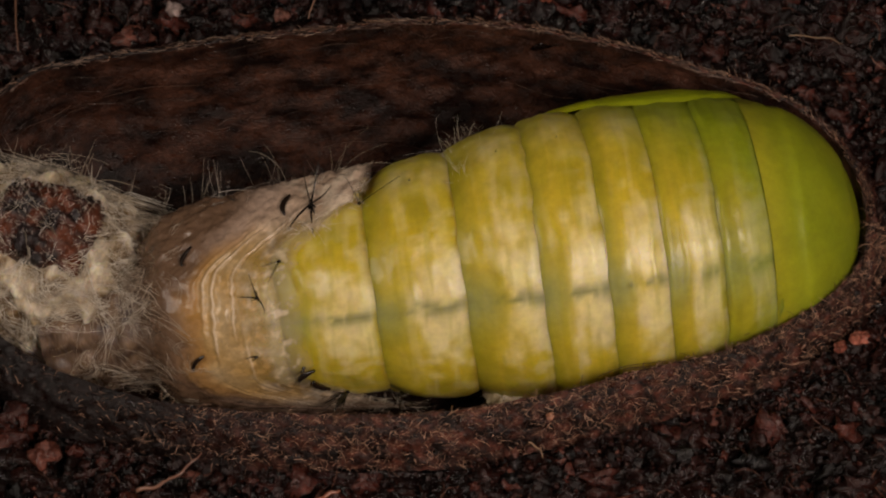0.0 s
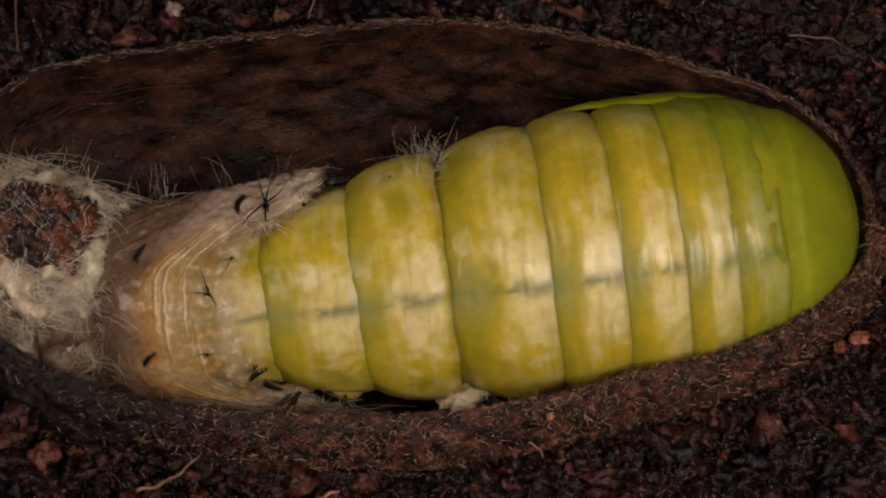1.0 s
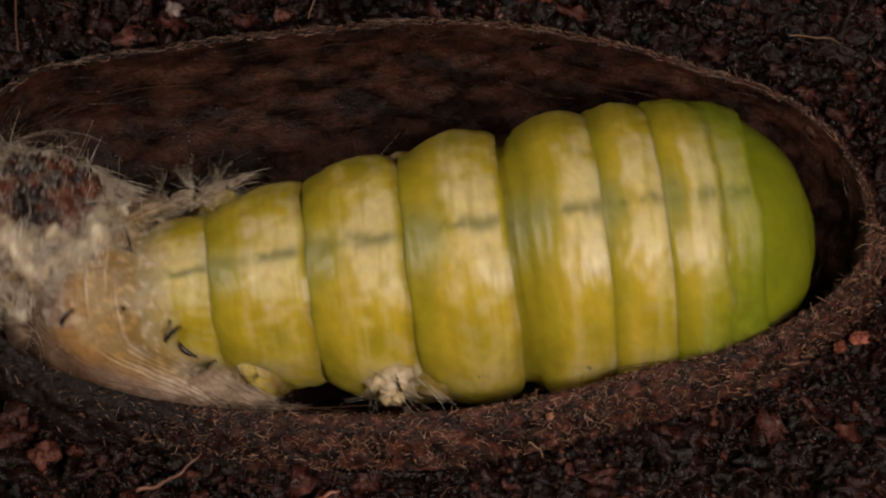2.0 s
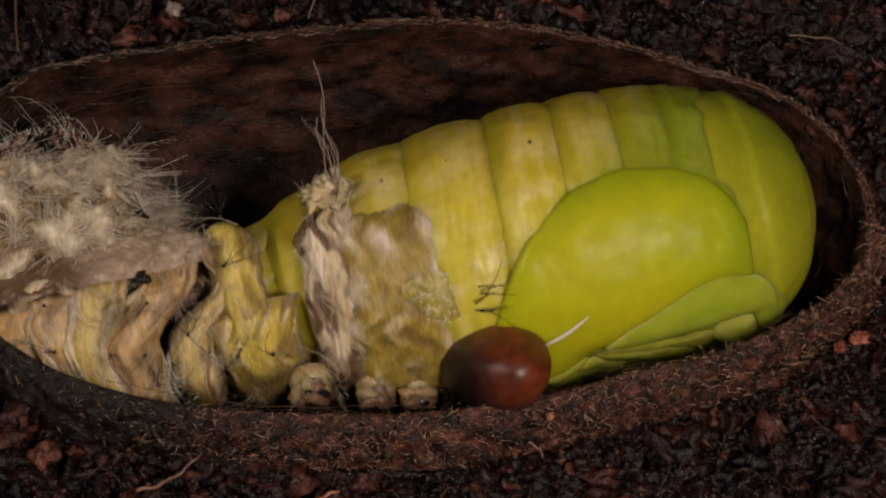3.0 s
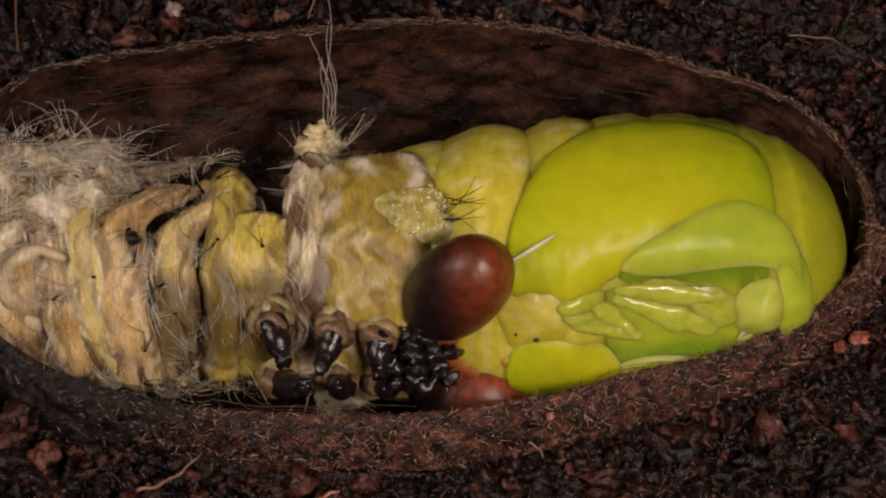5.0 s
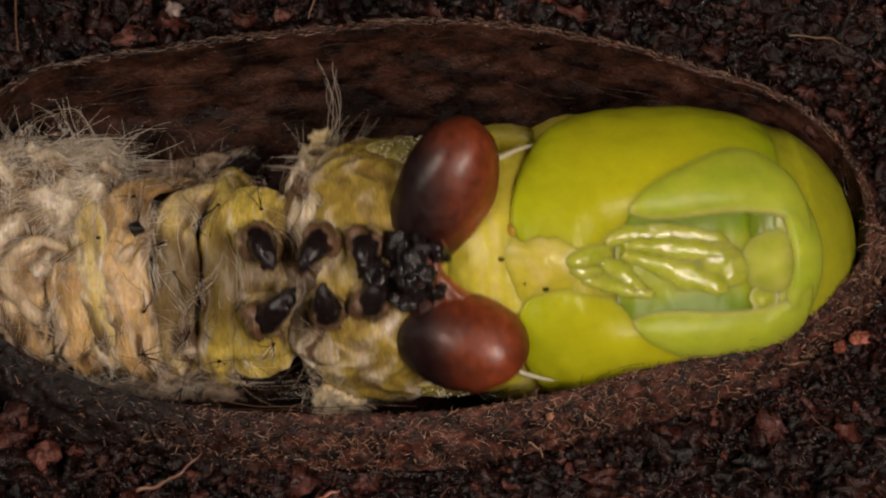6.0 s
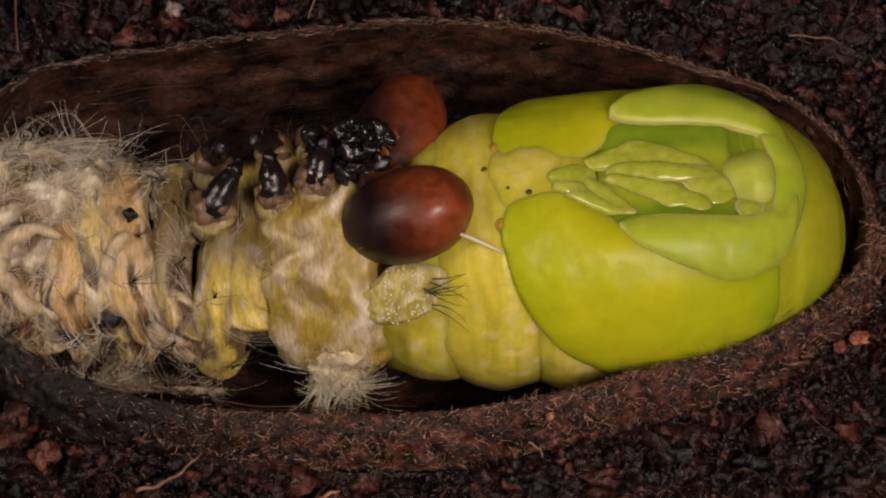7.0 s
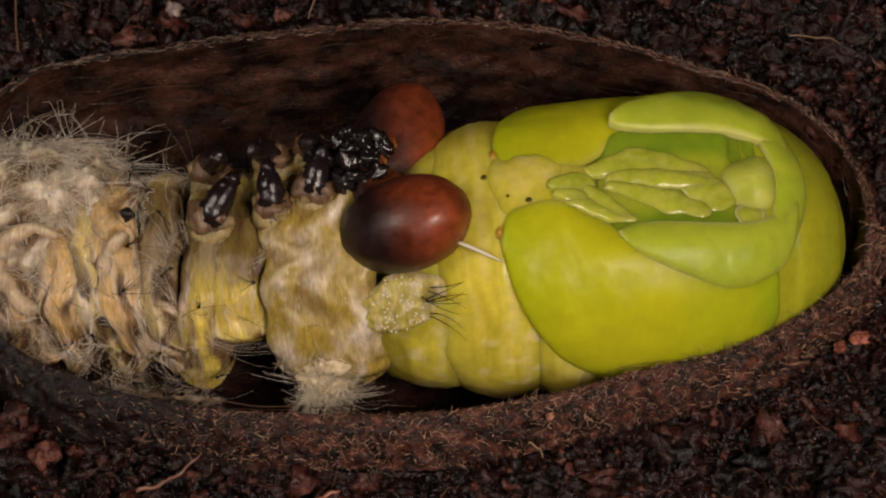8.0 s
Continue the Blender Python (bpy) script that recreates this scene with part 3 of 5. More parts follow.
def build_cases(pupa):
    def wing_tint(u, v, x, beta):
        c = lerp((0.45, 0.50, 0.009), (0.54, 0.53, 0.012), min(1, max(0, smooth(0.05, 0.5, u) * smooth(1, 0.5, u) + 0.4 * nz(x, beta * 0.1, 0, 3))))
        c = lerp(c, (0.24, 0.36, 0.010), 0.55 * smooth(0.6, 1, u + 0.1 * nz(x, beta * 0.1, 4, 1.5)))
        c = lerp(c, (0.34, 0.42, 0.012), 0.8 * smooth(0.22, 0.05, v) * smooth(0.3, 0.6, u))
        edge = max(smooth(0.94, 1.0, v), smooth(0.05, 0, u))
        return lerp(c, (0.58, 0.58, 0.10), 0.6 * edge)

    def feeler_tint(u, v, x, beta):
        c = lerp((0.36, 0.46, 0.025), (0.48, 0.54, 0.05), min(1, max(0, 0.5 + 0.6 * nz(x, beta * 0.2, 3, 1.5))))
        return lerp(c, (0.66, 0.66, 0.18), 0.8 * max(smooth(0.1, 0.0, v), smooth(0.9, 1.0, v), smooth(0.08, 0, u)))

    def leg_tint(u, v, x, beta):
        c = lerp((0.40, 0.46, 0.03), (0.54, 0.55, 0.09), min(1, max(0, 0.5 + 0.7 * fbm(x, beta * 0.25, 1, 0.8, 3))))
        return lerp(c, (0.58, 0.58, 0.16), 0.3 * max(smooth(0.25, 0.0, v), smooth(0.75, 1.0, v)))

    def plate(rows, s):
        return [(x, lo * s, hi * s) for x, lo, hi in rows]

    feelers, legs = [], []
    for s in (1, -1):
        wing = plate([(3.2, 156, 161), (3.8, 138, 170), (4.8, 122, 173), (6.2, 107, 173.5), (7.7, 97, 172), (9.7, 89, 162), (12.8, 85, 158), (16, 91, 156), (17.6, 103, 156), (18.3, 115, 148)], s)
        part("wing_case", pad(wing, 0.04, 0.12, wing_tint, 80, 50, 0.25, 0.09, 0.15), WING, pupa, "broad translucent lime-green wing case")
        feeler = plate([(9.6, 157.5, 159.5), (10.5, 151, 161.5), (12, 144.5, 162), (13.5, 139, 161), (15, 133.5, 160), (16.4, 132, 159.5), (17.7, 135, 160.5), (18.8, 142, 164), (19.4, 151, 168), (19.7, 160, 171)], s)
        feelers.append(part("antenna_case", pad(feeler, 0.24, 0.14, feeler_tint, 70, 30, 0.1, 0.07, 0), WING, pupa, "leaf-shaped pale green antenna case with a light edge"))

        def eye_tint(x, beta, f):
            return lerp((0.44, 0.48, 0.05), (0.60, 0.60, 0.20), exp(-((f - 0.8) / 0.12) ** 2))

        if s > 0:
            part("eye_cap", patch(16.9, 163 * s, 0.95, 6.5, lambda f: 0.30 * (1 - f ** 2) + 0.09 * exp(-((f - 0.8) / 0.1) ** 2) - 0.06 * f, eye_tint, 1.0 + s), WING, pupa, "low clear green eye cap with a faint ring")
        part("orange_spot", patch(3.35, 180 - 18 * s, 0.42, 3.0, lambda f: 0.22 * (1 - f * f) - 0.05, lambda x, beta, f: lerp((0.66, 0.24, 0.015), (0.60, 0.44, 0.05), f ** 2), 3.0 * s, 6, 18), PUPA, pupa, "small orange spot")
    for rows, high in (([(8.2, 186, 0.3), (9.6, 189.5, 0.65), (11.4, 190.5, 0.8), (13.2, 188, 0.65), (15.2, 184, 0.35)], 0.34),
                       ([(9.2, 184.5, 0.3), (10.6, 184, 0.55), (12.4, 182, 0.62), (14.3, 179.5, 0.55), (15.8, 177, 0.3)], 0.46),
                       ([(9.2, 181.5, 0.25), (10.5, 177.5, 0.5), (12.0, 172.5, 0.68), (13.6, 168, 0.62), (15.0, 165, 0.35)], 0.36),
                       ([(7.9, 180, 0.25), (8.9, 173.5, 0.5), (9.8, 167.5, 0.45), (10.5, 163.5, 0.15)], 0.30),
                       ([(6.8, 172.5, 0.2), (8.1, 170.5, 0.5), (9.4, 166.5, 0.45), (10.8, 163.5, 0.18)], 0.30),
                       ([(12.9, 184, 0.3), (14.2, 179, 0.9), (15.3, 172.5, 1.0), (16.0, 167, 0.5)], 0.32),
                       ([(5.9, 180, 0.2), (6.8, 179, 0.45), (7.7, 181, 0.45), (8.6, 183, 0.25)], 0.34),
                       ([(6.2, 176.5, 0.2), (7.2, 174.5, 0.45), (8.2, 174, 0.25)], 0.28)):
        legs.append(part("leg_case", lobe(rows, high, leg_tint), WET, pupa, "soft wet leg case folded over the belly"))

    def pale(x, beta, f):
        c = lerp((0.42, 0.48, 0.05), (0.56, 0.56, 0.12), min(1, max(0, 0.5 + 0.8 * nz(x, beta * 0.2, 2, 1.2))))
        return c

    part("face_plate", patch(17.3, 179, 1.9, 15, lambda f: 0.95 * (1 - f ** 2) - 0.16 * f, pale, 4.0, 22, 60), WING, pupa, "pale low rounded face plate")

    arch = Build()

    def band(u, v):
        beta = 143 + 74 * u
        o = 2 * v - 1
        w = 0.98 * max(0.0, 1 - abs(2 * u - 1) ** 8) ** 0.5
        x = 19.45 - 0.0011 * (beta - 180) ** 2 + w * o
        dome = max(0.0, 1 - abs(o) ** 6) ** 0.4
        return on_body(x, beta, 0.02 + 0.40 * dome + 0.05 * fbm(x, beta * 0.1, 0, 1.2, 3)), feeler_tint(0.5, v, x, beta)

    arch.grid(band, 80, 20)
    part("antenna_arch", arch, WING, pupa, "pale green band that joins the antenna cases")

    floor = Build()

    def hollow(u, v):
        x, beta = 8.8 + 8.0 * u, 151 + 58 * v
        rim_fade = smooth(0, 0.12, u) * smooth(1, 0.88, u) * smooth(0, 0.1, v) * smooth(1, 0.9, v)
        # both sides of the hollow get a darker green as painted shade
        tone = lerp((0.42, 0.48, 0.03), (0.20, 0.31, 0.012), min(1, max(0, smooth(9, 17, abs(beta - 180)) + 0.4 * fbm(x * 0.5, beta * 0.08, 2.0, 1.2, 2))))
        return on_body(x, beta, -0.15 + 0.28 * rim_fade + 0.06 * fbm(x, beta * 0.12, 0, 1.2, 2)), tone

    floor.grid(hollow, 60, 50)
    part("belly_hollow", floor, WING, pupa, "wet green hollow under the leg cases with painted shade")

    def belly(x, beta, f):
        c = lerp((0.62, 0.53, 0.06), (0.72, 0.60, 0.16), min(1, max(0, 0.5 + fbm(x, beta * 0.15, 8, 1.0, 3))))
        return lerp(c, (0.60, 0.52, 0.03), smooth(0.35, 0.9, f + 0.25 * fbm(x, beta * 0.15, 3, 0.8, 2)))

    part("belly_plate", patch(5.0, 187, 2.7, 18, lambda f: 0.36 * (1 - f * f) ** 2 - 0.10 * f, belly, 9.0, 22, 60), PUPA, pupa, "low pale yellow swelling between the wing tips")
    for x, beta, r in ((3.8, 176.6, 0.11), (4.9, 174.2, 0.22), (2.6, 186.5, 0.20)):
        part("dark_speck", patch(x, beta, r, r * 4.5, lambda f: 0.30 * (1 - f * f) - 0.02, lambda x, beta, f: lerp((0.03, 0.03, 0.008), (0.22, 0.20, 0.02), f ** 3), x, 5, 14), WET, pupa, "tiny dark speck on the belly")
    return feelers, legs
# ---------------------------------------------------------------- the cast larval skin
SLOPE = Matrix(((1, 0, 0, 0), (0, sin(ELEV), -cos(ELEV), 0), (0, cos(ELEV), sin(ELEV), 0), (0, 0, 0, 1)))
BUFF, STRAW, AMBER, UMBER_SHADE = (0.80, 0.67, 0.53), (0.66, 0.52, 0.27), (0.50, 0.26, 0.05), (0.17, 0.09, 0.045)


def round_at(x, r, beta):
    return Vector((x, r * sin(radians(beta)), r * cos(radians(beta))))


def hairs(b, rnd, count, place, length, tone, thick=0.022, curl=0.5, out=0.4, along=0.5, lock=7, stray=0.08):
    """Strands in loose locks: place() gives a root and its outward way; along: how far they lie along the body."""
    for _ in range(count // lock):
        p, way = place()
        side = way.cross(Vector((1, 0, 0))).normalized()
        d0 = way * out * rnd.uniform(0.2, 1.6) + side * rnd.gauss(0, 1 - along) + Vector((rnd.gauss(0, along), 0, 0))
        bend0 = Vector((rnd.gauss(0, 1), rnd.gauss(0, 1), rnd.gauss(0, 1))) * curl
        long0 = length * rnd.uniform(0.5, 1.3)
        shade = rnd.random()
        for _ in range(lock):
            q = Vector(p) + Vector((rnd.gauss(0, 0.15), rnd.gauss(0, 0.15), rnd.gauss(0, 0.15)))
            d = (d0.normalized() + Vector((rnd.gauss(0, 0.13), rnd.gauss(0, 0.13), rnd.gauss(0, 0.13)))).normalized()
            bend = bend0 + Vector((rnd.gauss(0, 0.18), rnd.gauss(0, 0.18), rnd.gauss(0, 0.18)))
            long = long0 * rnd.uniform(0.6, 1.2)
            pts = []
            limit = math.hypot(q.y, q.z) + (3.0 if rnd.random() < stray else rnd.uniform(0.05, 0.3))
            for k in range(8):
                pts.append(tuple(q))
                d = (d + bend * 0.2 - way * 0.05).normalized()
                q = q + d * long / 7
                far = math.hypot(q.y, q.z)
                if far > limit:
                    q.y, q.z = q.y * limit / far, q.z * limit / far
            b.tube(pts, thick * rnd.uniform(0.6, 1.3), thick * 0.4, lerp(tone[0], tone[1], min(1, max(0, shade + rnd.gauss(0, 0.2)))))


def bristle_tuft(parent, p, way, rnd, count=6, length=1.7, thick=0.028):
    tone = (0.012, 0.009, 0.007)
    b = Build()
    b.blob(p, (0.12, 0.09, 0.12), tone, 0.4, 8, 6, p[0])
    way = Vector(way).normalized()
    lean = Vector((rnd.gauss(0, 0.7), rnd.gauss(0, 0.7), rnd.gauss(0, 0.7)))
    for _ in range(count):
        d = (way * 0.35 + lean + Vector((rnd.gauss(0, 0.35), rnd.gauss(0, 0.35), rnd.gauss(0, 0.35)))).normalized() * rnd.uniform(0.5, 1.2)
        bend = Vector((rnd.gauss(0, 0.3), rnd.gauss(0, 0.3), rnd.gauss(0, 0.3)))
        q, pts = Vector(p), []
        for k in range(5):
            pts.append(tuple(q))
            q = q + (d + bend * k * 0.2) * length * rnd.uniform(0.8, 1.1) / 4
        b.tube(pts, thick, 0.010, tone, 4)
    return part("bristle_tuft", b, BRISTLE, parent, "stiff black bristles")


# where each fold of the skin sits along the body: middle, half width, radius, how far the back is split open (degrees), style
FOLDS = [(-6.8, 2.1, 6.7, 60, "felt"), (-10.2, 2.4, 6.4, 112, "yellow"), (-12.6, 1.5, 6.3, 56, "yellow"), (-14.8, 1.35, 6.5, 66, "mixed"),
         (-17.0, 1.6, 6.6, 70, "amber"), (-19.2, 1.6, 6.3, 74, "mixed"), (-21.2, 1.7, 5.9, 78, "amber"), (-23.6, 1.9, 5.2, 82, "amber"), (-25.8, 1.8, 4.0, 84, "felt")]


def film_front(beta):
    """How far the torn front edge of the back skin reaches: a wide notch over the middle of the back."""
    return 0.9 + 5.2 * smooth(28, 80, abs(beta)) + 0.5 * nz(beta * 0.07, 3.0, 0.0) + 0.25 * nz(beta * 0.3, 5.0, 0.0)


def film_radius(x, beta):
    mid = curve(x, [(-10.5, 2.4), (-8.6, 3.7), (-6.4, 5.3), (-3.6, 5.85), (0, 6.1), (6, 6.5)])
    return mid + 0.75 * smooth(45, 85, abs(beta)) * smooth(-11, -5, x)


def build_film(skin, rnd):
    """The sheer skin of the back, torn open in front, wrinkled across behind."""
    b = Build()

    def sheet(u, v):
        beta = -88 + 176 * u + 1.5 * nz(v * 9, u * 3, 2.0)
        end = film_front(beta)
        x = -10.2 + (end + 10.2) * v
        d = x - end
        bow = x - 0.9 - 5.2 * smooth(28, 80, abs(beta)) - 0.8 * (beta / 60) ** 2 * smooth(-1.5, -4, d)
        side = smooth(38, 66, abs(beta) + 8 * nz(x, beta * 0.1, 4.0, 1.5))
        crease = sin(2 * pi * bow / 0.55 + 1.6 * nz(x * 0.3, beta * 0.02, 1.0)) * smooth(-0.35, 0.3, nz(bow * 1.3, beta * 0.022, 9.0))
        soft = fbm(x * 0.8, beta * 0.08, 7.0, 1.2, 3)
        band = smooth(-2.6, -3.6, bow) * smooth(-6.2, -5.0, bow)
        rad = film_radius(x, beta) + 0.07 * crease * (0.25 + band) + 0.10 * soft + 0.16 * side * fbm(x * 1.3, beta * 0.16, 2.0, 0.8, 3)
        pale, amber, brown = (0.72, 0.58, 0.38), (0.50, 0.29, 0.08), (0.17, 0.10, 0.06)
        c = lerp(pale, amber, smooth(-1.2, -2.4, bow + 0.9 * soft) * (0.75 + 0.5 * nz(x * 0.7, beta * 0.06, 3.0)))
        c = lerp(c, (0.84, 0.68, 0.50), 0.7 * band * smooth(0.5, 1.0, crease))
        c = lerp(c, (0.40, 0.20, 0.06), smooth(-5.0, -6.0, bow + 0.5 * soft) * 0.8)
        c = lerp(c, brown, smooth(-5.8, -7.4, bow + 0.6 * soft))
        c = lerp(c, (0.52, 0.38, 0.29), 0.85 * side * smooth(-8.5, -5.5, d))
        c = lerp(c, (0.80, 0.66, 0.50), 0.7 * smooth(0.1, 0.5, fbm(x * 1.1, beta * 0.12, 5.0, 0.9, 3)) * smooth(-4, -1.5, d + 2 * side))
        cover = 0.22 + 0.25 * smooth(-0.6, -2.0, bow) + 0.28 * smooth(-2.0, -4.0, bow) + 0.2 * smooth(-4.5, -6.0, bow) + 0.3 * band * smooth(0.3, 0.9, crease)
        cover = max(cover, (0.85 + 0.3 * soft) * side * smooth(0.1, -0.8, d))
        cover += 0.5 * smooth(0.05, 0.5, fbm(x * 1.4, beta * 0.15, 12.0, 0.8, 3)) * smooth(0.0, -0.7, d)
        cover *= smooth(-9.0, -6.4, x + 0.8 * nz(beta * 0.15, 1, 1)) * (0.55 + 0.45 * smooth(0.0, -0.5, d))
        p = round_at(x + 0.1 * nz(x, beta * 0.2, 3.0), rad, beta)
        return tuple(p), (*c, min(1.0, max(0.0, cover)))

    b.grid(sheet, 190, 130)
    film = part("back_skin", b, FILM, skin, "sheer amber skin of the back, torn open in front")
    h = Build()

    def veil():
        beta, x = rnd.uniform(-86, 86), rnd.uniform(-11.5, -5.5)
        return round_at(x, film_radius(x, beta) + 0.05, beta), round_at(0, 1, beta)

    hairs(h, rnd, 480, veil, 3.0, ((0.30, 0.22, 0.15), (0.80, 0.68, 0.54)), 0.013, 0.9, 0.10, 0.45, 6, 0.05)

    def fringe():
        beta = rnd.choice((-1, 1)) * rnd.uniform(50, 86)
        x = film_front(beta) - 3.2 * rnd.random()
        return round_at(x, film_radius(x, beta), beta), round_at(0, 1, beta)

    hairs(h, rnd, 220, fringe, 1.5, ((0.55, 0.44, 0.32), (0.90, 0.80, 0.66)), 0.014, 0.9, 0.15, 0.5, 5, 0.08)
    tagged(part("hair", h, HAIR, film, "fine pale hair"), kind="stuff")
    # star-shaped black bristle tufts, each with thick short bars beside it
    for x, beta, count, long in ((2.3, 63, 10, 2.7), (2.7, -47, 10, 2.3), (-1.3, 17, 5, 1.4), (-1.9, -14, 3, 1.0), (0.2, 34, 2, 1.4), (0.6, -24, 3, 1.4)):
        bristle_tuft(film, round_at(x, film_radius(x, beta) + 0.2, beta), round_at(-0.6, 1, beta), rnd, count, long, 0.065 if count > 4 else 0.035)
    for x, beta, tilt in ((0.7, 66, 0.3), (0.4, -31, 0.9), (-5.4, -16, 0.6), (-5.2, 48, 0.5), (1.1, -40, -0.7)):
        m = Build()
        pts = []
        for n in range(7):
            o = (n / 6 - 0.5) * 1.3
            bb = beta + math.degrees(o * cos(tilt) / 6.2)
            xx = x + o * sin(tilt) + 0.25 * (o / 0.65) ** 2
            pts.append(tuple(round_at(xx, film_radius(xx, bb) + 0.1, bb)))
        m.tube(pts, 1, 1, (0.016, 0.009, 0.006), 6, None, [0.04 + 0.14 * sin(pi * (n + 0.5) / 7) * (1.0 if x > -4 else 0.7) for n in range(7)])
        part("bristle_bar", m, BRISTLE, film, "short thick black bar of bristles")
    return film


def build_skin():
    skin = tagged(new("larval_skin"), "crumpled pale hairy caterpillar skin slipping off the pupa", "caterpillar skin")
    folds = []
    rnd = random.Random(21)
    for k, (xc, w, r, split, style) in enumerate(FOLDS):
        b = Build()
        felt = {"felt": 0.75, "yellow": 0.1, "mixed": 0.4, "amber": 0.25}[style]
        base = {"felt": STRAW, "yellow": (0.72, 0.55, 0.11), "mixed": (0.72, 0.55, 0.19), "amber": (0.72, 0.48, 0.21)}[style]

        def ring(u, v):
            beta = split + (360 - 2 * split) * u
            a = radians(beta)
            s, c = sin(a), cos(a)
            f = 2 * v - 1
            x = xc + f * w
            big = fbm(s * 1.4, c * 1.4, k * 3.1, 0.9, 2)
            sway = 0.8 * nz(s * 2.0, c * 2.0, k * 2.0) + 0.4 * nz(x, s * 3, c * 3)
            lump = fbm(x * 0.3, s * r * 0.4, c * r * 0.4 + k, 1.0, 2)
            pleat = fbm((x + sway) * 0.95, s * 1.7, c * 1.7 + k, 0.9, 2)
            fine = fbm((x + sway) * 2.6, s * 2.0, c * 2.0, 0.9, 3)
            crumple = 0.55 * fbm(x * 1.3, s * r * 0.5, c * r * 0.5, 1.1, 3)
            film = 0.45 if k >= 4 else 1.0
            back = smooth(105, 66, abs((beta + 180) % 360 - 180)) if k >= 3 else 0.0
            rough = 1 - 0.9 * back
            taut = 1 - 0.6 * smooth(150, 185, beta) * (k > 0)
            ridge = smooth(0.35, 0.75, abs(f) + 0.35 * lump + 0.3 * felt)
            sleeve = curve(x, [(-27, 3.6), (-23.6, 5.2), (-21.2, 5.9), (-19.2, 6.3), (-17, 6.5), (-13, 6.5)])
            wrinkle = sin(2 * pi * (x + 0.25 * s) / (0.55 + 0.1 * k) + 3 * nz(x * 0.4, s * 2, c * 2)) * (0.5 + 0.5 * nz(s * 2, c * 2, x * 0.5))
            rad = (r + (sleeve - r) * back) * (1 + 0.09 * big * rough) - (0.3 + 1.1 * film) * abs(f) ** 2.2 * (1 - 0.93 * back)
            rad += (0.30 * film * lump + 0.26 * (0.4 + 0.6 * film) * pleat * (0.3 + 0.7 * ridge)) * rough * taut
            rad += ((0.03 + 0.22 * ridge * (0.5 + felt)) * fine + (0.06 + 0.36 * ridge) * (0.3 + felt) * crumple) * rough + 0.05 * wrinkle * back + 0.12 * back * crumple
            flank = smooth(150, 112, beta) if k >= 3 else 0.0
            rad -= 0.9 * flank * (0.6 + 0.8 * ridge)
            if split:
                rad -= 0.9 * (1 - smooth(0.0, 0.07, u) * smooth(1.0, 0.93, u))
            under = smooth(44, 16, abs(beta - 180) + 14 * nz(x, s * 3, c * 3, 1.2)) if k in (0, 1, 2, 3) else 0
            streak = fbm((x + 0.5 * sway) * 3.4, s * 1.3, c * 1.3 + 2 * k, 0.8, 3)
            n = min(1, max(0, 0.5 * felt - 0.12 + 0.8 * streak + 0.55 * ridge * (0.4 + 0.6 * taut) + 0.5 * fine * ridge))
            tone = lerp(base, BUFF, n)
            # shade in the creases, painted into the skin's colour
            tone = lerp(tone, UMBER_SHADE if k < 4 else (0.09, 0.045, 0.02), (0.35 + 0.57 * taut) * smooth(0.06, -0.34, pleat * (0.5 + ridge) + 0.6 * fine * ridge + felt * crumple))
            # fold edges painted darker for the shade between neighbouring folds
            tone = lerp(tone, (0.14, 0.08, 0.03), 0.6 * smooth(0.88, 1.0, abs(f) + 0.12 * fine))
            if style == "amber":
                tone = lerp(tone, AMBER, 0.5 * smooth(0.1, 0.5, big + 0.4 * nz(x, s * 4, c * 4, 1)))
            # brown skin between the legs, deepened with painted shade
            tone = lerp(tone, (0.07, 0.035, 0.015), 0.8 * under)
            # dark brown painted over the flank as its shade
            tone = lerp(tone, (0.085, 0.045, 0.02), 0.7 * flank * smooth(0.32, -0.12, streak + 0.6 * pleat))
            skinny = lerp((0.38, 0.24, 0.11), (0.44, 0.24, 0.06), smooth(-0.2, 0.4, big + nz(x, s * 3, c * 3, 2)))
            skinny = lerp(skinny, (0.68, 0.54, 0.40), min(1, max(0, 0.55 * smooth(0.35, 0.9, wrinkle) + 0.5 * smooth(0.1, 0.6, crumple) + 0.4 * smooth(0.1, 0.5, streak))))
            tone = lerp(tone, skinny, 0.92 * back)
            bb = abs((beta + 180) % 360 - 180)
            arm = ({3: 2.4, 4: 1.8, 5: 0.8}.get(k, 0) + 0.4 * nz(s * 5, c * 5, k)) * smooth(18, 66, bb) * smooth(125, 92, bb)
            x += arm
            rad -= 0.32 * max(0.0, arm) * smooth(0, 1, v + 0.3)
            x += rough * (0.0, 0.5, 0.7, -0.8, 0.9, -0.7, 0.6, 0.4, 0.2)[k] * sin(a + 1.9 * k)
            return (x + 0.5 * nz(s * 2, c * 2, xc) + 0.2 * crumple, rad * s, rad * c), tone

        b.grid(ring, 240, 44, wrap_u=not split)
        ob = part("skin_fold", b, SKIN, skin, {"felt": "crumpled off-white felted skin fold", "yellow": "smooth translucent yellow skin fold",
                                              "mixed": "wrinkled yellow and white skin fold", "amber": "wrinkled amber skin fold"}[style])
        folds.append(ob)
        h = Build()

        def root():
            beta = rnd.uniform(split + 5, 355 - split)
            while k >= 3 and abs((beta + 180) % 360 - 180) < 78 and rnd.random() < 0.9:
                beta = rnd.uniform(split + 5, 355 - split)
            x = xc + rnd.uniform(-w, w) * 0.8
            return round_at(x, r - 0.1, beta), round_at(0, 1, beta)

        hairs(h, rnd, (360, 40, 90, 130, 200, 300, 300, 240, 260)[k], root, 3.4, ((0.55, 0.42, 0.30), (1.0, 0.90, 0.78)), 0.012, 1.0, 0.10, 0.25)
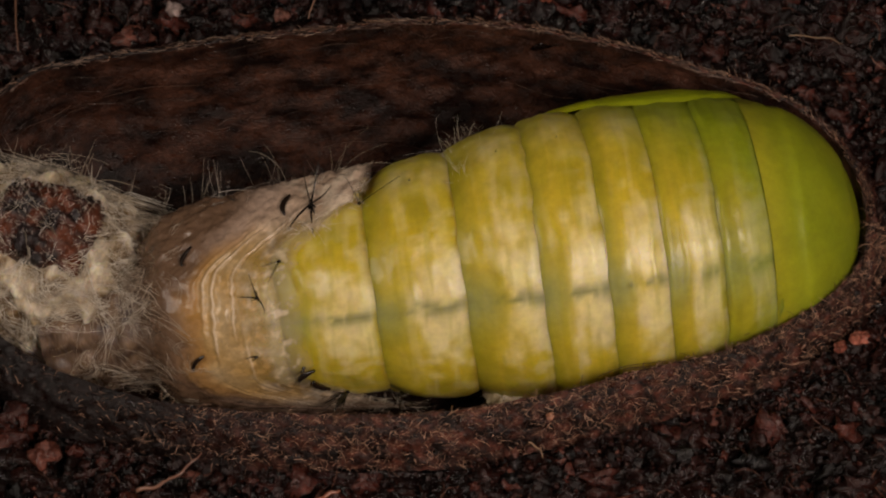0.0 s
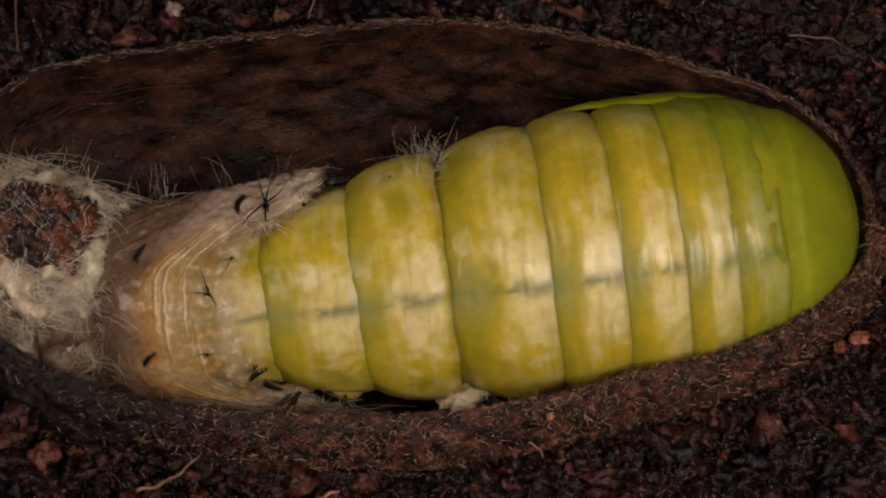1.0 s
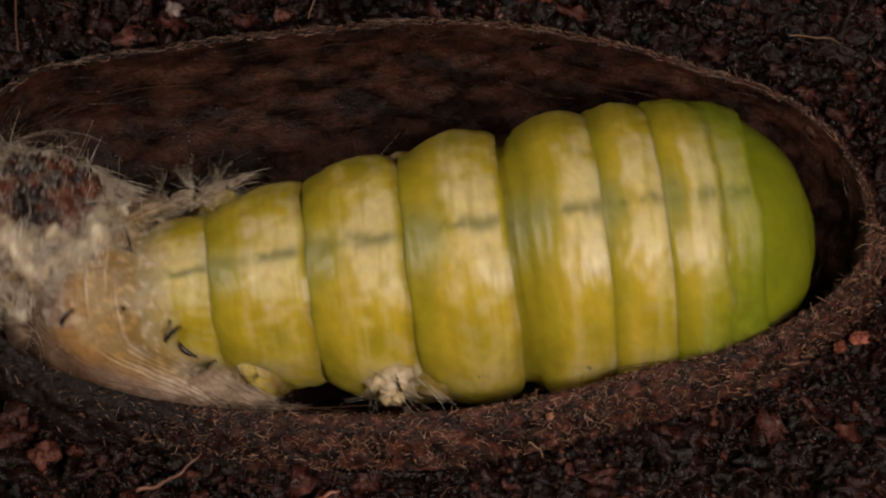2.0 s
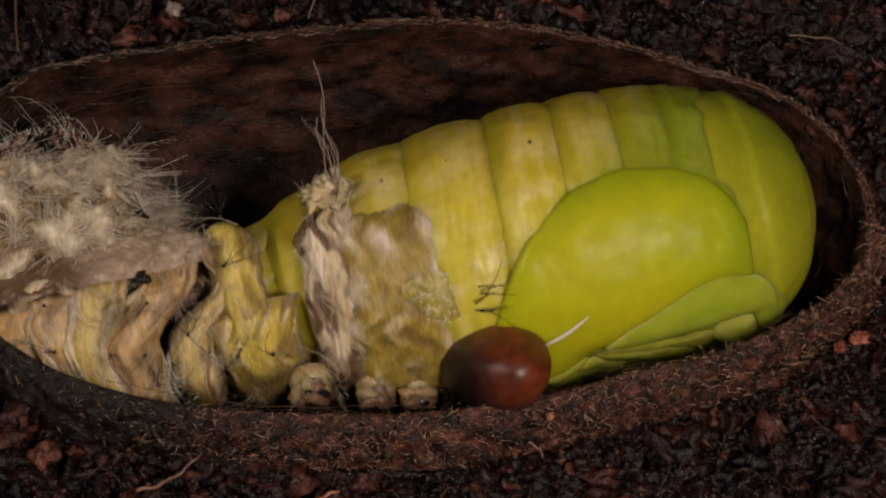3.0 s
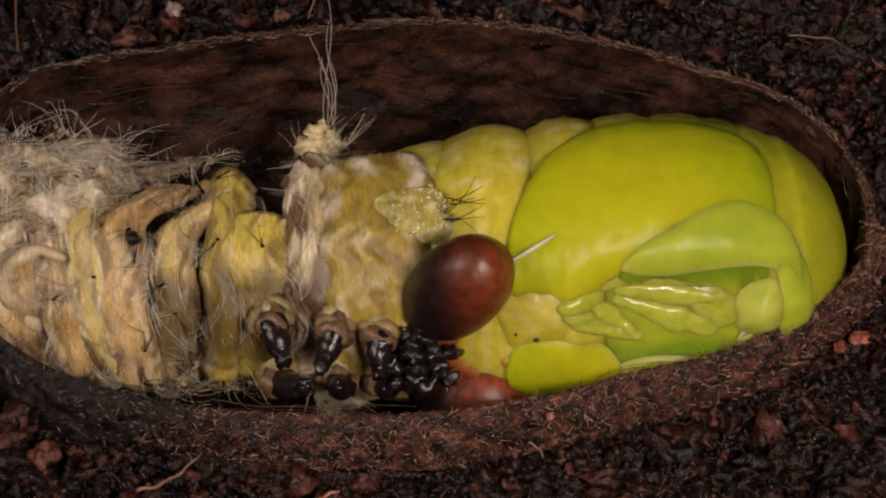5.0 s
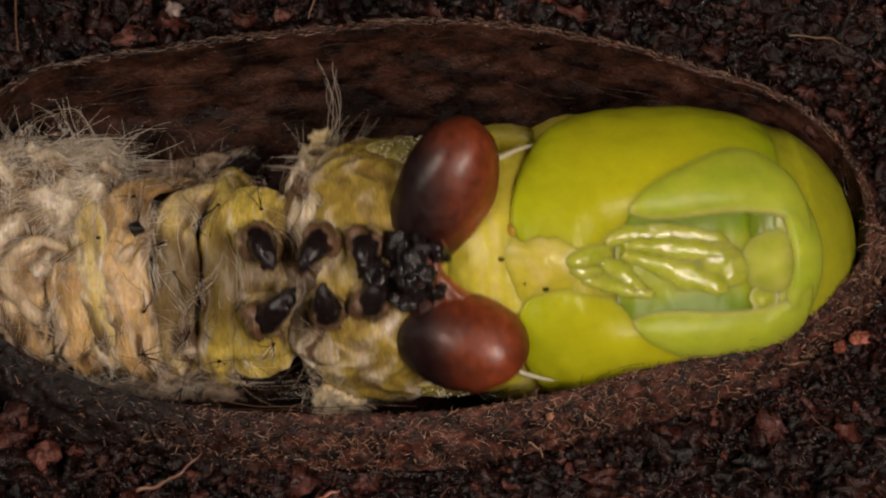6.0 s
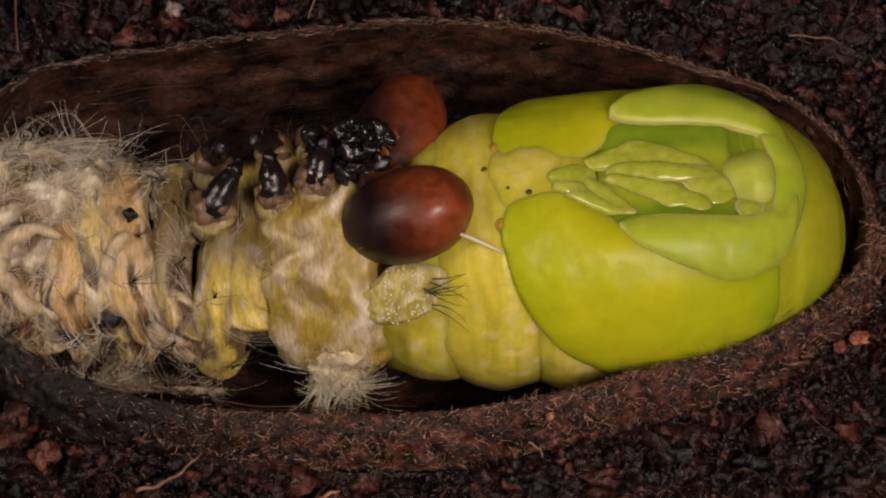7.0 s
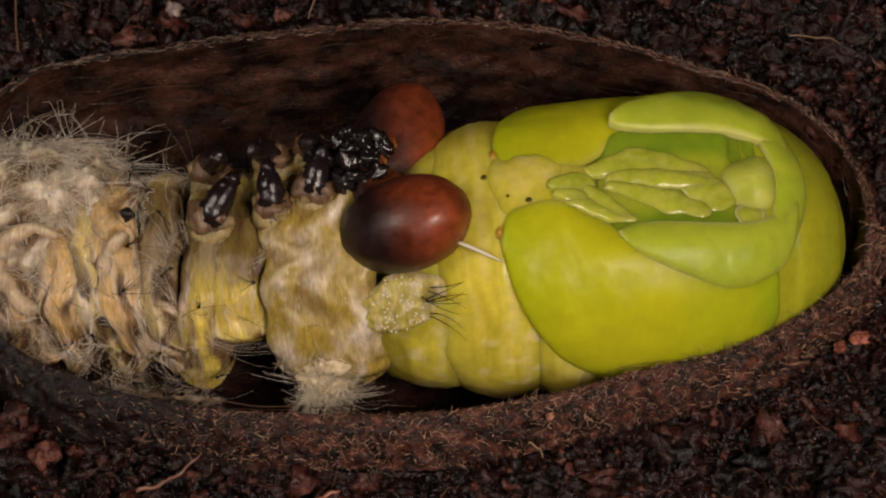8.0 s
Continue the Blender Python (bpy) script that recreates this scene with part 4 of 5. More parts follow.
        if 2 <= k <= 7:
            hairs(h, rnd, 60, root, 2.6, ((0.50, 0.40, 0.26), (0.90, 0.84, 0.72)), 0.017, 0.7, 0.08, 0.12, 10)
        hairs(h, rnd, 24 if k == 0 else 10, root, 4.0, ((0.30, 0.24, 0.16), (0.70, 0.62, 0.48)), 0.016, 0.7, 0.7, 0.6, 2, 1.0)
        tagged(part("hair", h, HAIR, ob, "fine pale hair"), kind="stuff")
        if 1 <= k <= 6:
            dark = Build()
            hairs(dark, rnd, 14, root, 2.6, ((0.015, 0.010, 0.008), (0.08, 0.05, 0.03)), 0.020, 0.8, 0.5, 0.6, 1, 1.0)
            tagged(part("dark_hair", dark, BRISTLE, ob, "sparse thin dark hairs"), kind="stuff")
        if k == 1:
            split = 50
        spots = {0: (75, -78, 142), 1: (118, 150, -140), 2: (60, -62, 95, -92, 140, -135), 3: (82, -80, 118, -122, 160, -155, -170), 4: (100, -104, 150, -145, -128, 172), 5: (76, -82, 130, -125, -150), 6: (90, -95, 105, -120, -160)}.get(k, ())
        for beta in spots:
            bristle_tuft(ob, round_at(xc + rnd.uniform(-0.6, 0.6), r + 0.15, beta), round_at(0.2, 1, beta), rnd, rnd.randint(3, 7), rnd.uniform(1.4, 2.8), 0.055 if k in (3, 4) and abs(beta) < 60 else 0.028)

    b = Build()

    def lining(u, v):
        a = 2 * pi * u
        x = -24 + 12.5 * v
        rad = 3.5 + 0.5 * fbm(x, sin(a) * 3, cos(a) * 3, 1.5, 3)
        return (x, rad * sin(a), rad * cos(a)), lerp((0.07, 0.04, 0.028), (0.27, 0.18, 0.12), min(1, max(0, 0.5 + fbm(x, sin(a) * 5, cos(a) * 5, 1, 2))))

    b.grid(lining, 90, 40, wrap_u=True)
    lining_ob = part("skin_lining", b, SKIN, skin, "brownish inner side of the skin")
    h = Build()

    def inner():
        beta = rnd.uniform(-95, 95)
        return round_at(rnd.uniform(-22, -15), 3.7, beta), round_at(0, 1, beta)

    hairs(h, rnd, 420, inner, 3.2, ((0.34, 0.25, 0.17), (0.85, 0.74, 0.60)), 0.014, 0.9, 0.15, 0.5, 6, 0.1)
    tagged(part("hair", h, HAIR, lining_ob, "fine pale hair"), kind="stuff")

    film = build_film(skin, rnd)

    # hairy warts on both flanks of the foremost fold, one with very long hairs
    warts = []
    for s in (1, -1):
        t = Build()
        mid, spread, tufts = (90, 20, 760) if s > 0 else (68, 8, 110)
        for j in range(9 if s < 0 else 11):
            tall = 0.0 if s > 0 else 2.0 * j / 8
            slim = 1.0 if s > 0 else 1.15 - 0.42 * tall
            t.blob(round_at(-6.6 + rnd.uniform(-0.9, 0.9) * slim, 6.9 + rnd.uniform(-0.3, 0.7) * slim + 0.8 * tall, (mid + rnd.uniform(-spread, spread) * slim) * s), (0.8 * slim, 0.6 * slim, 0.6 * slim), lerp(BUFF, STRAW, 0.4 + rnd.random() * 0.5), 0.9, 14, 10, j * 2.3 + s, size=0.5)

        def wart():
            beta = (mid + rnd.uniform(-1.2, 1.2) * spread) * s
            return round_at(-6.6 + rnd.uniform(-1.5, 1.3), 7.3, beta), round_at(0, 1, beta)

        hairs(t, rnd, tufts, wart, 2.1, ((0.60, 0.50, 0.34), (0.95, 0.88, 0.72)), 0.019, 0.6, 0.7, 0.4, 7, 0.6)
        warts.append(part("hair_wart", t, HAIR, folds[0], "pale wart with a fringe of hair"))
    b = Build()
    for j in range(6):
        p = round_at(-6.5 + rnd.uniform(-0.3, 0.3), 7.6, -66)
        d = (round_at(0, 1, -60) + Vector((rnd.gauss(0, 0.10), rnd.gauss(0, 0.10), rnd.gauss(0, 0.10)))).normalized()
        pts, q = [], Vector(p)
        kink, reach = rnd.uniform(0, 6), rnd.uniform(0.38, 0.75)
        for n in range(14):
            pts.append(tuple(q))
            q = q + d * reach + Vector((0.13 * sin(n * 0.42 + kink), 0.05 * cos(n * 0.5 + kink), 0.04 * sin(n * 0.6 + kink)))
        b.tube(pts, 0.042, 0.018, (0.30, 0.24, 0.19), 4, (0.50, 0.42, 0.36))
    long_hair = tagged(part("long_hair", b, HAIR, folds[0], "very long kinked pale hairs"), kind="stuff")
    bristle_tuft(folds[0], round_at(-6.4, 8.4, -66), round_at(0, 1, -60), rnd, 7, 1.3)

    # the yellow throat of the skin behind the head, and the lining deep inside
    b = Build()

    def throat(u, v):
        beta = 62 + 236 * u
        s, c = sin(radians(beta)), cos(radians(beta))
        f = 2 * v - 1
        x = -3.3 + f * 3.2
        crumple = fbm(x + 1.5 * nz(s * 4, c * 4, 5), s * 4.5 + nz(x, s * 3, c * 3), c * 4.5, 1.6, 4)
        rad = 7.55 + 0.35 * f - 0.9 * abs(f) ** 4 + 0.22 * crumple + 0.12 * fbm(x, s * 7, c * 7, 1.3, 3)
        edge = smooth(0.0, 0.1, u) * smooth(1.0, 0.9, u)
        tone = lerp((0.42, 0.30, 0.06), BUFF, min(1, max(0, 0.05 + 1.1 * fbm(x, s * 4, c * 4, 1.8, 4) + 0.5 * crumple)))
        # hollows of the crumple carry painted shade
        return (x + 0.5 * nz(s * 3, c * 3, 4), (rad - 0.9 * (1 - edge)) * s, (rad - 0.9 * (1 - edge)) * c), lerp(tone, UMBER_SHADE, 0.5 * smooth(0, -0.5, crumple))

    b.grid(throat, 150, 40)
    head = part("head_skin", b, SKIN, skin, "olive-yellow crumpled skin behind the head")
    lobes = build_head(head, rnd)
    for k, x in enumerate((-9.3, -5.7, -3.4)):
        for s in (1, -1):
            build_leg(head, x, 180 - (18, 15, 12)[k] * s, (6.2, 6.8, 7.3)[k], s, 1.45 - 0.08 * k, k)
    return skin, folds, head, warts, long_hair, lobes, film


def build_head(head, rnd):
    lobes = []
    for s in (1, -1):
        b = Build()
        turn = Euler((radians(-30 * s), radians(12), radians(-14 if s > 0 else -46))).to_matrix() @ Matrix(((1, 0.22 * s, 0), (0.12 * s, 1, 0), (0, 0, 1)))
        dark, red = (0.014, 0.005, 0.005), (0.24, 0.046, 0.014)

        def tone(d):
            k = smooth(-0.45, 0.55, d.x + 0.25 * d.y if s > 0 else 0.75 * d.x + 0.5 * d.y + 0.1) * (0.75 + 0.5 * fbm(d.x, d.y, d.z, 0.8, 3))
            return lerp(dark, red, min(1, max(0, k)))

        b.blob(round_at(1.4 if s > 0 else 1.1, 7.8 if s > 0 else 8.3, 180 - 31 * s), (3.7, 3.1, 2.6) if s > 0 else (4.3, 3.0, 2.4), tone, 0.06, 56, 40, 3.0 + s, turn, size=1.4)
        lobes.append(part("head_lobe", b, CHITIN, head, "glossy dark red-brown head lobe"))
        sh = Build()

        def shield(u, v):
            f, g = 2 * u - 1, 2 * v - 1
            k = max(0.0, 1 - f * f) ** 0.5
            x = -0.1 + 0.8 * s + 2.1 * f * (1 + 0.3 * nz(f * 1.5, g * 1.5, s)) + 0.7 * nz(f * 2, g * 2, s) - 0.6 * g
            beta = 180 - (64 + 14 * g * (0.15 + 0.85 * k)) * s
            rad = 7.55 - 0.35 * smooth(0.5, 1.0, max(f * f, g * g)) + 0.25 * k * max(0.0, 1 - g * g) ** 0.5 + 0.10 * fbm(f * 3, g * 3, 2.0, 1, 3)
            return tuple(round_at(x, rad, beta)), lerp((0.46, 0.38, 0.09), BUFF, min(1, max(0, 0.2 * smooth(0.6, 1.0, max(abs(f), abs(g))) + 0.8 * nz(f * 4, g * 4, 9))))

        sh.grid(shield, 36, 26)
        plate = part("neck_shield", sh, SKIN, head, "translucent olive neck shield dotted with white")
        d = Build()
        for j in range(60):
            f, g = rnd.uniform(-0.9, 0.9), rnd.uniform(-0.9, 0.9)
            k = max(0.0, 1 - f * f) ** 0.5
            d.blob(round_at(0.8 * s + 1.7 * f, 7.60 + 0.25 * k * max(0.0, 1 - g * g) ** 0.5, 180 - (64 + 14 * g * (0.15 + 0.85 * k)) * s), (0.065, 0.065, 0.065), (0.80, 0.74, 0.50), 0.2, 8, 6)
        tagged(part("white_granules", d, HAIR, plate, "scattered tiny white granules"), kind="stuff")
        t = Build()
        for j in range(9):
            p = round_at(1.5 + 0.8 * s + rnd.uniform(-0.3, 0.3), 8.2, 180 - (62 + rnd.uniform(-6, 6)) * s)
            dr = Vector((1.0, rnd.gauss(0, 0.25), rnd.gauss(0, 0.25))) + round_at(0, 0.35, 180 - 62 * s)
            bend = Vector((0, rnd.gauss(0, 0.15), rnd.gauss(0, 0.15)))
            q, pts = Vector(p), []
            for n in range(6):
                pts.append(tuple(q))
                q = q + (dr + bend * n) * rnd.uniform(0.28, 0.5)
            t.tube(pts, 0.045, 0.012, (0.012, 0.010, 0.009), 4)
        part("bristle_tuft", t, BRISTLE, head, "stiff black bristles")
        w = Build()
        line = [n / 12 for n in range(13)]
        w.tube([tuple(round_at(3.6 + 3.0 * q, 8.75 + 0.2 * sin(3 * q), 180 - (39 + 8 * q + 2 * q * q) * s)) for q in line], 1, 1, (0.72, 0.66, 0.48), 6,
               None, [0.02 + 0.11 * sin(pi * q) ** 0.7 for q in line])
        lobes.append(part("torn_thread", w, HAIR, head, "white torn thread of skin beside the head"))
    f = Build()

    def wedge(u, v):
        beta = 161 + 38 * u
        side = abs(beta - 180) / 19
        x0, x1 = -1.2, 0.7 + (3.0 if beta < 180 else 1.0) * side ** 1.3
        x = x0 + (x1 - x0) * v
        edge = smooth(0, 0.12, v) * smooth(1.0, 0.85, v)
        tone = lerp((0.035, 0.010, 0.006), (0.24, 0.060, 0.018), smooth(0.1, 0.7, v + 0.2 * nz(x, beta * 0.2, 1, 0.8)))
        return tuple(round_at(x, 7.75 + 0.5 * edge * (0.6 + 0.4 * side) + 0.08 * fbm(x, beta * 0.15, 0, 0.7, 2), beta)), lerp(tone, (0.50, 0.20, 0.06), 0.8 * smooth(0.88, 1.0, v))

    f.grid(wedge, 48, 30)
    part("face_wedge", f, CHITIN, head, "notched red-brown plate between the head lobes")
    for j in range(28):
        m = Build()
        p = round_at(rnd.uniform(-3.3, 0.5), 8.1 + rnd.uniform(-0.5, 0.8), 180 + rnd.uniform(-13, 13))
        m.blob(p, (rnd.uniform(0.4, 1.0), rnd.uniform(0.3, 0.6), rnd.uniform(0.3, 0.6)), (0.012, 0.008, 0.008), 0.8, 16, 12, j * 1.7, Euler((j, j * 2, j * 3)).to_matrix(), 0.7)
        p = p + Vector((0, 0, -0.3))
        q = p + Vector((rnd.gauss(0, 0.5), rnd.gauss(0, 0.5), -0.5))
        m.tube([tuple(p), tuple(p.lerp(q, 0.5) + Vector((0.1, 0.1, 0))), tuple(q)], 0.09, 0.02, (0.012, 0.010, 0.010), 5)
        part("mouthpart", m, TAR, head, "wet black crumpled piece of the mouth")
    return lobes


def build_leg(head, x, beta, r, s, size, k):
    """A stubby black larval leg: pale socket, two segments and a hooked claw."""
    b = Build()
    way, side = round_at(0, 1, beta), round_at(0, 1, beta + 90)
    base = round_at(x, r, beta)
    sock = Build()
    sock.tube([tuple(base - way * 0.5), tuple(base + way * 0.1), tuple(base + way * 0.45)], 0.95 * size, 0.7 * size, (0.46, 0.34, 0.16), 16)
    dark = (0.014, 0.009, 0.009)
    sway = (0.5, -0.25, 0.15)[k] + 0.2 * s
    for n in range(3):
        ring = base + way * (0.1 + 0.25 * n) * size
        sock.blob(ring, (0.78 * size, 0.7 * size, 0.6 * size), lerp((0.46, 0.34, 0.16), (0.16, 0.09, 0.05), n / 2), 0.5, 18, 12, x + n + s, size=0.8)
    part("leg_socket", sock, SKIN, head, "pale wrinkled leg socket")
    pts, radii = [], []
    for n in range(19):
        t = n / 18
        pts.append(tuple(base + way * size * (0.4 + 1.5 * t - 0.5 * t ** 3) + side * s * size * (1.5 * t ** 1.6) + Vector((sway * size * (t + t * t), 0, 0))))
        joint = 0.10 * max(0.0, cos(t * 16)) ** 2
        radii.append(size * (0.62 * (1 - t ** 2.2) ** 0.8 + 0.04 - joint * (1 - t)))
    b.tube(pts, 1, 1, dark, 18, None, radii)
    for n in range(5):
        b.blob(Vector(pts[3 + 3 * n]) + way * 0.12 * size, (0.3 * size, 0.34 * size, 0.28 * size), dark, 0.8, 12, 8, n + x + s, size=0.6)
    part("leg", b, TAR, head, "shiny black hooked larval leg")


def build_bundle():
    """The rear end of the skin, packed against the blunt end of the cocoon."""
    bundle = tagged(new("skin_bundle"), "matted off-white hairy end of the shed skin", "caterpillar skin")
    rnd = random.Random(33)
    b = Build()

    def core(u, v):
        a = 2 * pi * u
        s, c = sin(a), cos(a)
        x = -30 + 12.2 * v
        r = 5.3 * max(0.0, 1 - abs(2 * v - 1.05) ** 3.5) ** 0.5
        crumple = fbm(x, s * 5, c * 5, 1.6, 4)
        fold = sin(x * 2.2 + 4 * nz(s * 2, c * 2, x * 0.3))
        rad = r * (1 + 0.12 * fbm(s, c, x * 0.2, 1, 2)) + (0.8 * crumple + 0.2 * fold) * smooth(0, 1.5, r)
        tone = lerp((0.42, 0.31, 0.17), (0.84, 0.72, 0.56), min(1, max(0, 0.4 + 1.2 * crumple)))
        # low spots coloured dark to give the crumple painted depth and shade
        return (x, rad * s, rad * c), lerp(tone, UMBER_SHADE, 0.75 * smooth(0.1, -0.45, crumple))

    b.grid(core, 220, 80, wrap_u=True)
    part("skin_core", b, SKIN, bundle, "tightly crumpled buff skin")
    for arc, (lo, hi) in enumerate(((0, 120), (120, 240), (240, 360))):
        h = Build()

        def root():
            beta = rnd.uniform(lo, hi)
            x = rnd.uniform(-27, -16.5)
            r = 5.0 * max(0.1, 1 - abs((x + 23.6) / 6.2) ** 3.5) ** 0.5
            return round_at(x, r + rnd.uniform(-0.2, 0.5), beta), round_at(0, 1, beta)

        hairs(h, rnd, 2300, root, 3.0, ((0.55, 0.44, 0.30), (1.0, 0.92, 0.80)), 0.021, 1.4, 0.12, 0.5)
        hairs(h, rnd, 150, root, 4.6, ((0.45, 0.36, 0.25), (0.90, 0.80, 0.66)), 0.015, 1.1, 0.4, 0.8, 3, 1.0)
        tagged(part("matted_hair", h, HAIR, bundle, "matted pale hair"), kind="stuff")
    def crust_at(f, g):
        x, beta = -23.4 + 3.0 * f, 34 + 33 * g
        edge = max(0.0, 1 - f * f) * max(0.0, 1 - g * g)
        cell = noise.voronoi((x * 1.3, beta * 0.12, 2.0))[0]
        lumps = 0.7 * (cell[1] - cell[0]) + 0.5 * fbm(x, beta * 0.09, 5.0, 0.9, 3)
        return x, 4.6 + (1.5 + lumps) * edge ** 0.4, beta, lumps

    c = Build()

    def plate(u, v):
        x, rad, beta, lumps = crust_at(2 * u - 1, 2 * v - 1)
        tone = lerp((0.012, 0.006, 0.006), (0.20, 0.06, 0.028), min(1, max(0, 0.3 + 1.1 * fbm(x, beta * 0.1, 1.0, 1.2, 3))))
        return tuple(round_at(x, rad, beta)), tone

    c.grid(plate, 90, 80)
    crust = part("tail_plate", c, CRUST, bundle, "dark reddish-brown crusty tail plate")
    g = Build()
    for j in range(320):
        x, rad, beta, lumps = crust_at(rnd.uniform(-0.9, 0.9), rnd.uniform(-0.9, 0.9))
        p = round_at(x, rad - 0.03, beta)
        q = p + round_at(0, 0.22, beta) + Vector((rnd.gauss(0, 0.12), rnd.gauss(0, 0.12), rnd.gauss(0, 0.12)))
        g.tube([tuple(p), tuple(q)], 0.026, 0.012, (0.75, 0.66, 0.58), 3)
    tagged(part("short_bristle", g, HAIR, crust, "tiny glinting pale bristles"), kind="stuff")
    for x, beta in ((-20.5, 218), (-18.1, 231), (-17.0, 280)):
        d = Build()
        d.blob(round_at(x, 6.9, beta), (0.85, 0.8, 0.65) if beta < 250 else (0.4, 0.5, 0.4), (0.012, 0.010, 0.009), 0.6, 18, 12, x)
        part("proleg_pad", d, CRUST, bundle, "dark sunken proleg pad")
    for rows, thick in (([(-20.9, 270), (-22.3, 275), (-23.8, 268), (-24.4, 256), (-23.9, 245), (-22.9, 233), (-21.6, 229), (-20.4, 232)], 0.40),
                        ([(-17.2, 272), (-18.2, 262), (-18.4, 250), (-17.6, 241)], 0.34)):
        lo = Build()
        pts = []
        n = len(rows) - 1
        for i in range(6 * n + 1):
            k, f = min(n - 1, i // 6), (i - 6 * min(n - 1, i // 6)) / 6
            (xa, ba), (xb, bb) = rows[k], rows[k + 1]
            pts.append(tuple(round_at(xa + (xb - xa) * f, 6.5 + 0.2 * sin(i * 0.7), ba + (bb - ba) * f)))
        for _ in range(2):
            pts = [pts[0]] + [tuple((p + 2 * q + r) / 4 for p, q, r in zip(a, b, c)) for a, b, c in zip(pts, pts[1:], pts[2:])] + [pts[-1]]
        last = len(pts) - 1
        lo.tube(pts, 1, 1, (0.62, 0.48, 0.32), 14, None, [0.1 + thick * sin(pi * (i + 0.6) / (last + 1.2)) ** 0.5 * (1 + 0.2 * sin(i * 0.9)) for i in range(last + 1)])
        part("skin_roll", lo, SKIN, bundle, "rolled cream fold of skin")
    return bundle


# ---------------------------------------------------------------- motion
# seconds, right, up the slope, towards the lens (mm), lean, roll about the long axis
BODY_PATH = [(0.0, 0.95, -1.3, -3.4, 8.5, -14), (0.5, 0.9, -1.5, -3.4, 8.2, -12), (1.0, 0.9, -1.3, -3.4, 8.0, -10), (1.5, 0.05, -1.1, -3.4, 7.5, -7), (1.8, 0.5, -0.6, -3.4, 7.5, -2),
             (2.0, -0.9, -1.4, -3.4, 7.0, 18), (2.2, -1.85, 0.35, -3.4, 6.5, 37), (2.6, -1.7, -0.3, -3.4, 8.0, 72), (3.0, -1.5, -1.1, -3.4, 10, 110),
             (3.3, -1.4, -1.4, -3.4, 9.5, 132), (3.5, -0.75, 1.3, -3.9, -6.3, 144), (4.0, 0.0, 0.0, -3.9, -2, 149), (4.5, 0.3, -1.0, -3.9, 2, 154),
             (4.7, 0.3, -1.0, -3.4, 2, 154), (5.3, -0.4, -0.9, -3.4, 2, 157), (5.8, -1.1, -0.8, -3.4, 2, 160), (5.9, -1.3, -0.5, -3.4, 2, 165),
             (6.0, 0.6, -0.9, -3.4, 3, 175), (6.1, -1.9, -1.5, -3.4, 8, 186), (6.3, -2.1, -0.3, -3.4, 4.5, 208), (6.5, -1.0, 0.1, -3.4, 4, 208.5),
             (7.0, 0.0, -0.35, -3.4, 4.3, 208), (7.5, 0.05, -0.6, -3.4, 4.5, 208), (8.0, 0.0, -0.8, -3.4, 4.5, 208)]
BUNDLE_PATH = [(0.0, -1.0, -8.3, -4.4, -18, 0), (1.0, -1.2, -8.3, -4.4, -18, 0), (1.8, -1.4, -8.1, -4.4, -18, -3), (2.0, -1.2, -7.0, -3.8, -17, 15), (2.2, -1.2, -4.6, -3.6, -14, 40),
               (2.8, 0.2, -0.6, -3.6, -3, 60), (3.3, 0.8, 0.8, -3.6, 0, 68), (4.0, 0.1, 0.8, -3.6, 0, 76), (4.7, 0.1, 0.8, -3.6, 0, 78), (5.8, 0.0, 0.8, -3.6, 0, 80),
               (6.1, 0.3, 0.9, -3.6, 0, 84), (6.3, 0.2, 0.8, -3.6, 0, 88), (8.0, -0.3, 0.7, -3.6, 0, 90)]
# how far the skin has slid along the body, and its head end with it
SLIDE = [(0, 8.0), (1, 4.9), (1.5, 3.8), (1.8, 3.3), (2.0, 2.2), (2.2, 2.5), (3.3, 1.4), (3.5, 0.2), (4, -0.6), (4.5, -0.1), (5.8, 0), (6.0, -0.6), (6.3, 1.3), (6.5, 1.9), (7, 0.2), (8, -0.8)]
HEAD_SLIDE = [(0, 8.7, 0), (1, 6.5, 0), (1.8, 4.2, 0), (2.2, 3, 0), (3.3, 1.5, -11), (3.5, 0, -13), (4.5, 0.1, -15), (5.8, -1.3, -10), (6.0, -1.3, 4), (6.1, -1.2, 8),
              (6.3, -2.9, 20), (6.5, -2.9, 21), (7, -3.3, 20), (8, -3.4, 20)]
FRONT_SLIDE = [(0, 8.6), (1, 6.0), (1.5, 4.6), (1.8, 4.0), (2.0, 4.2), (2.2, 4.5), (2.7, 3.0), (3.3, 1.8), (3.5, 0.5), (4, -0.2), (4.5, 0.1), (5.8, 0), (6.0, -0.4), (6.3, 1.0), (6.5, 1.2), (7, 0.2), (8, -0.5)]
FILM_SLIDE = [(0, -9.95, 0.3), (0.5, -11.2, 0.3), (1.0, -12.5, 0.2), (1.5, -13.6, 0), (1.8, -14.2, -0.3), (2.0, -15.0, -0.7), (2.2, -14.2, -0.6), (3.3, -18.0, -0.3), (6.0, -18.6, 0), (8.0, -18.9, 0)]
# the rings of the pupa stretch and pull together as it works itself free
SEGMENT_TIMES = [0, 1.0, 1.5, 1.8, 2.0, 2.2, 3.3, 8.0]
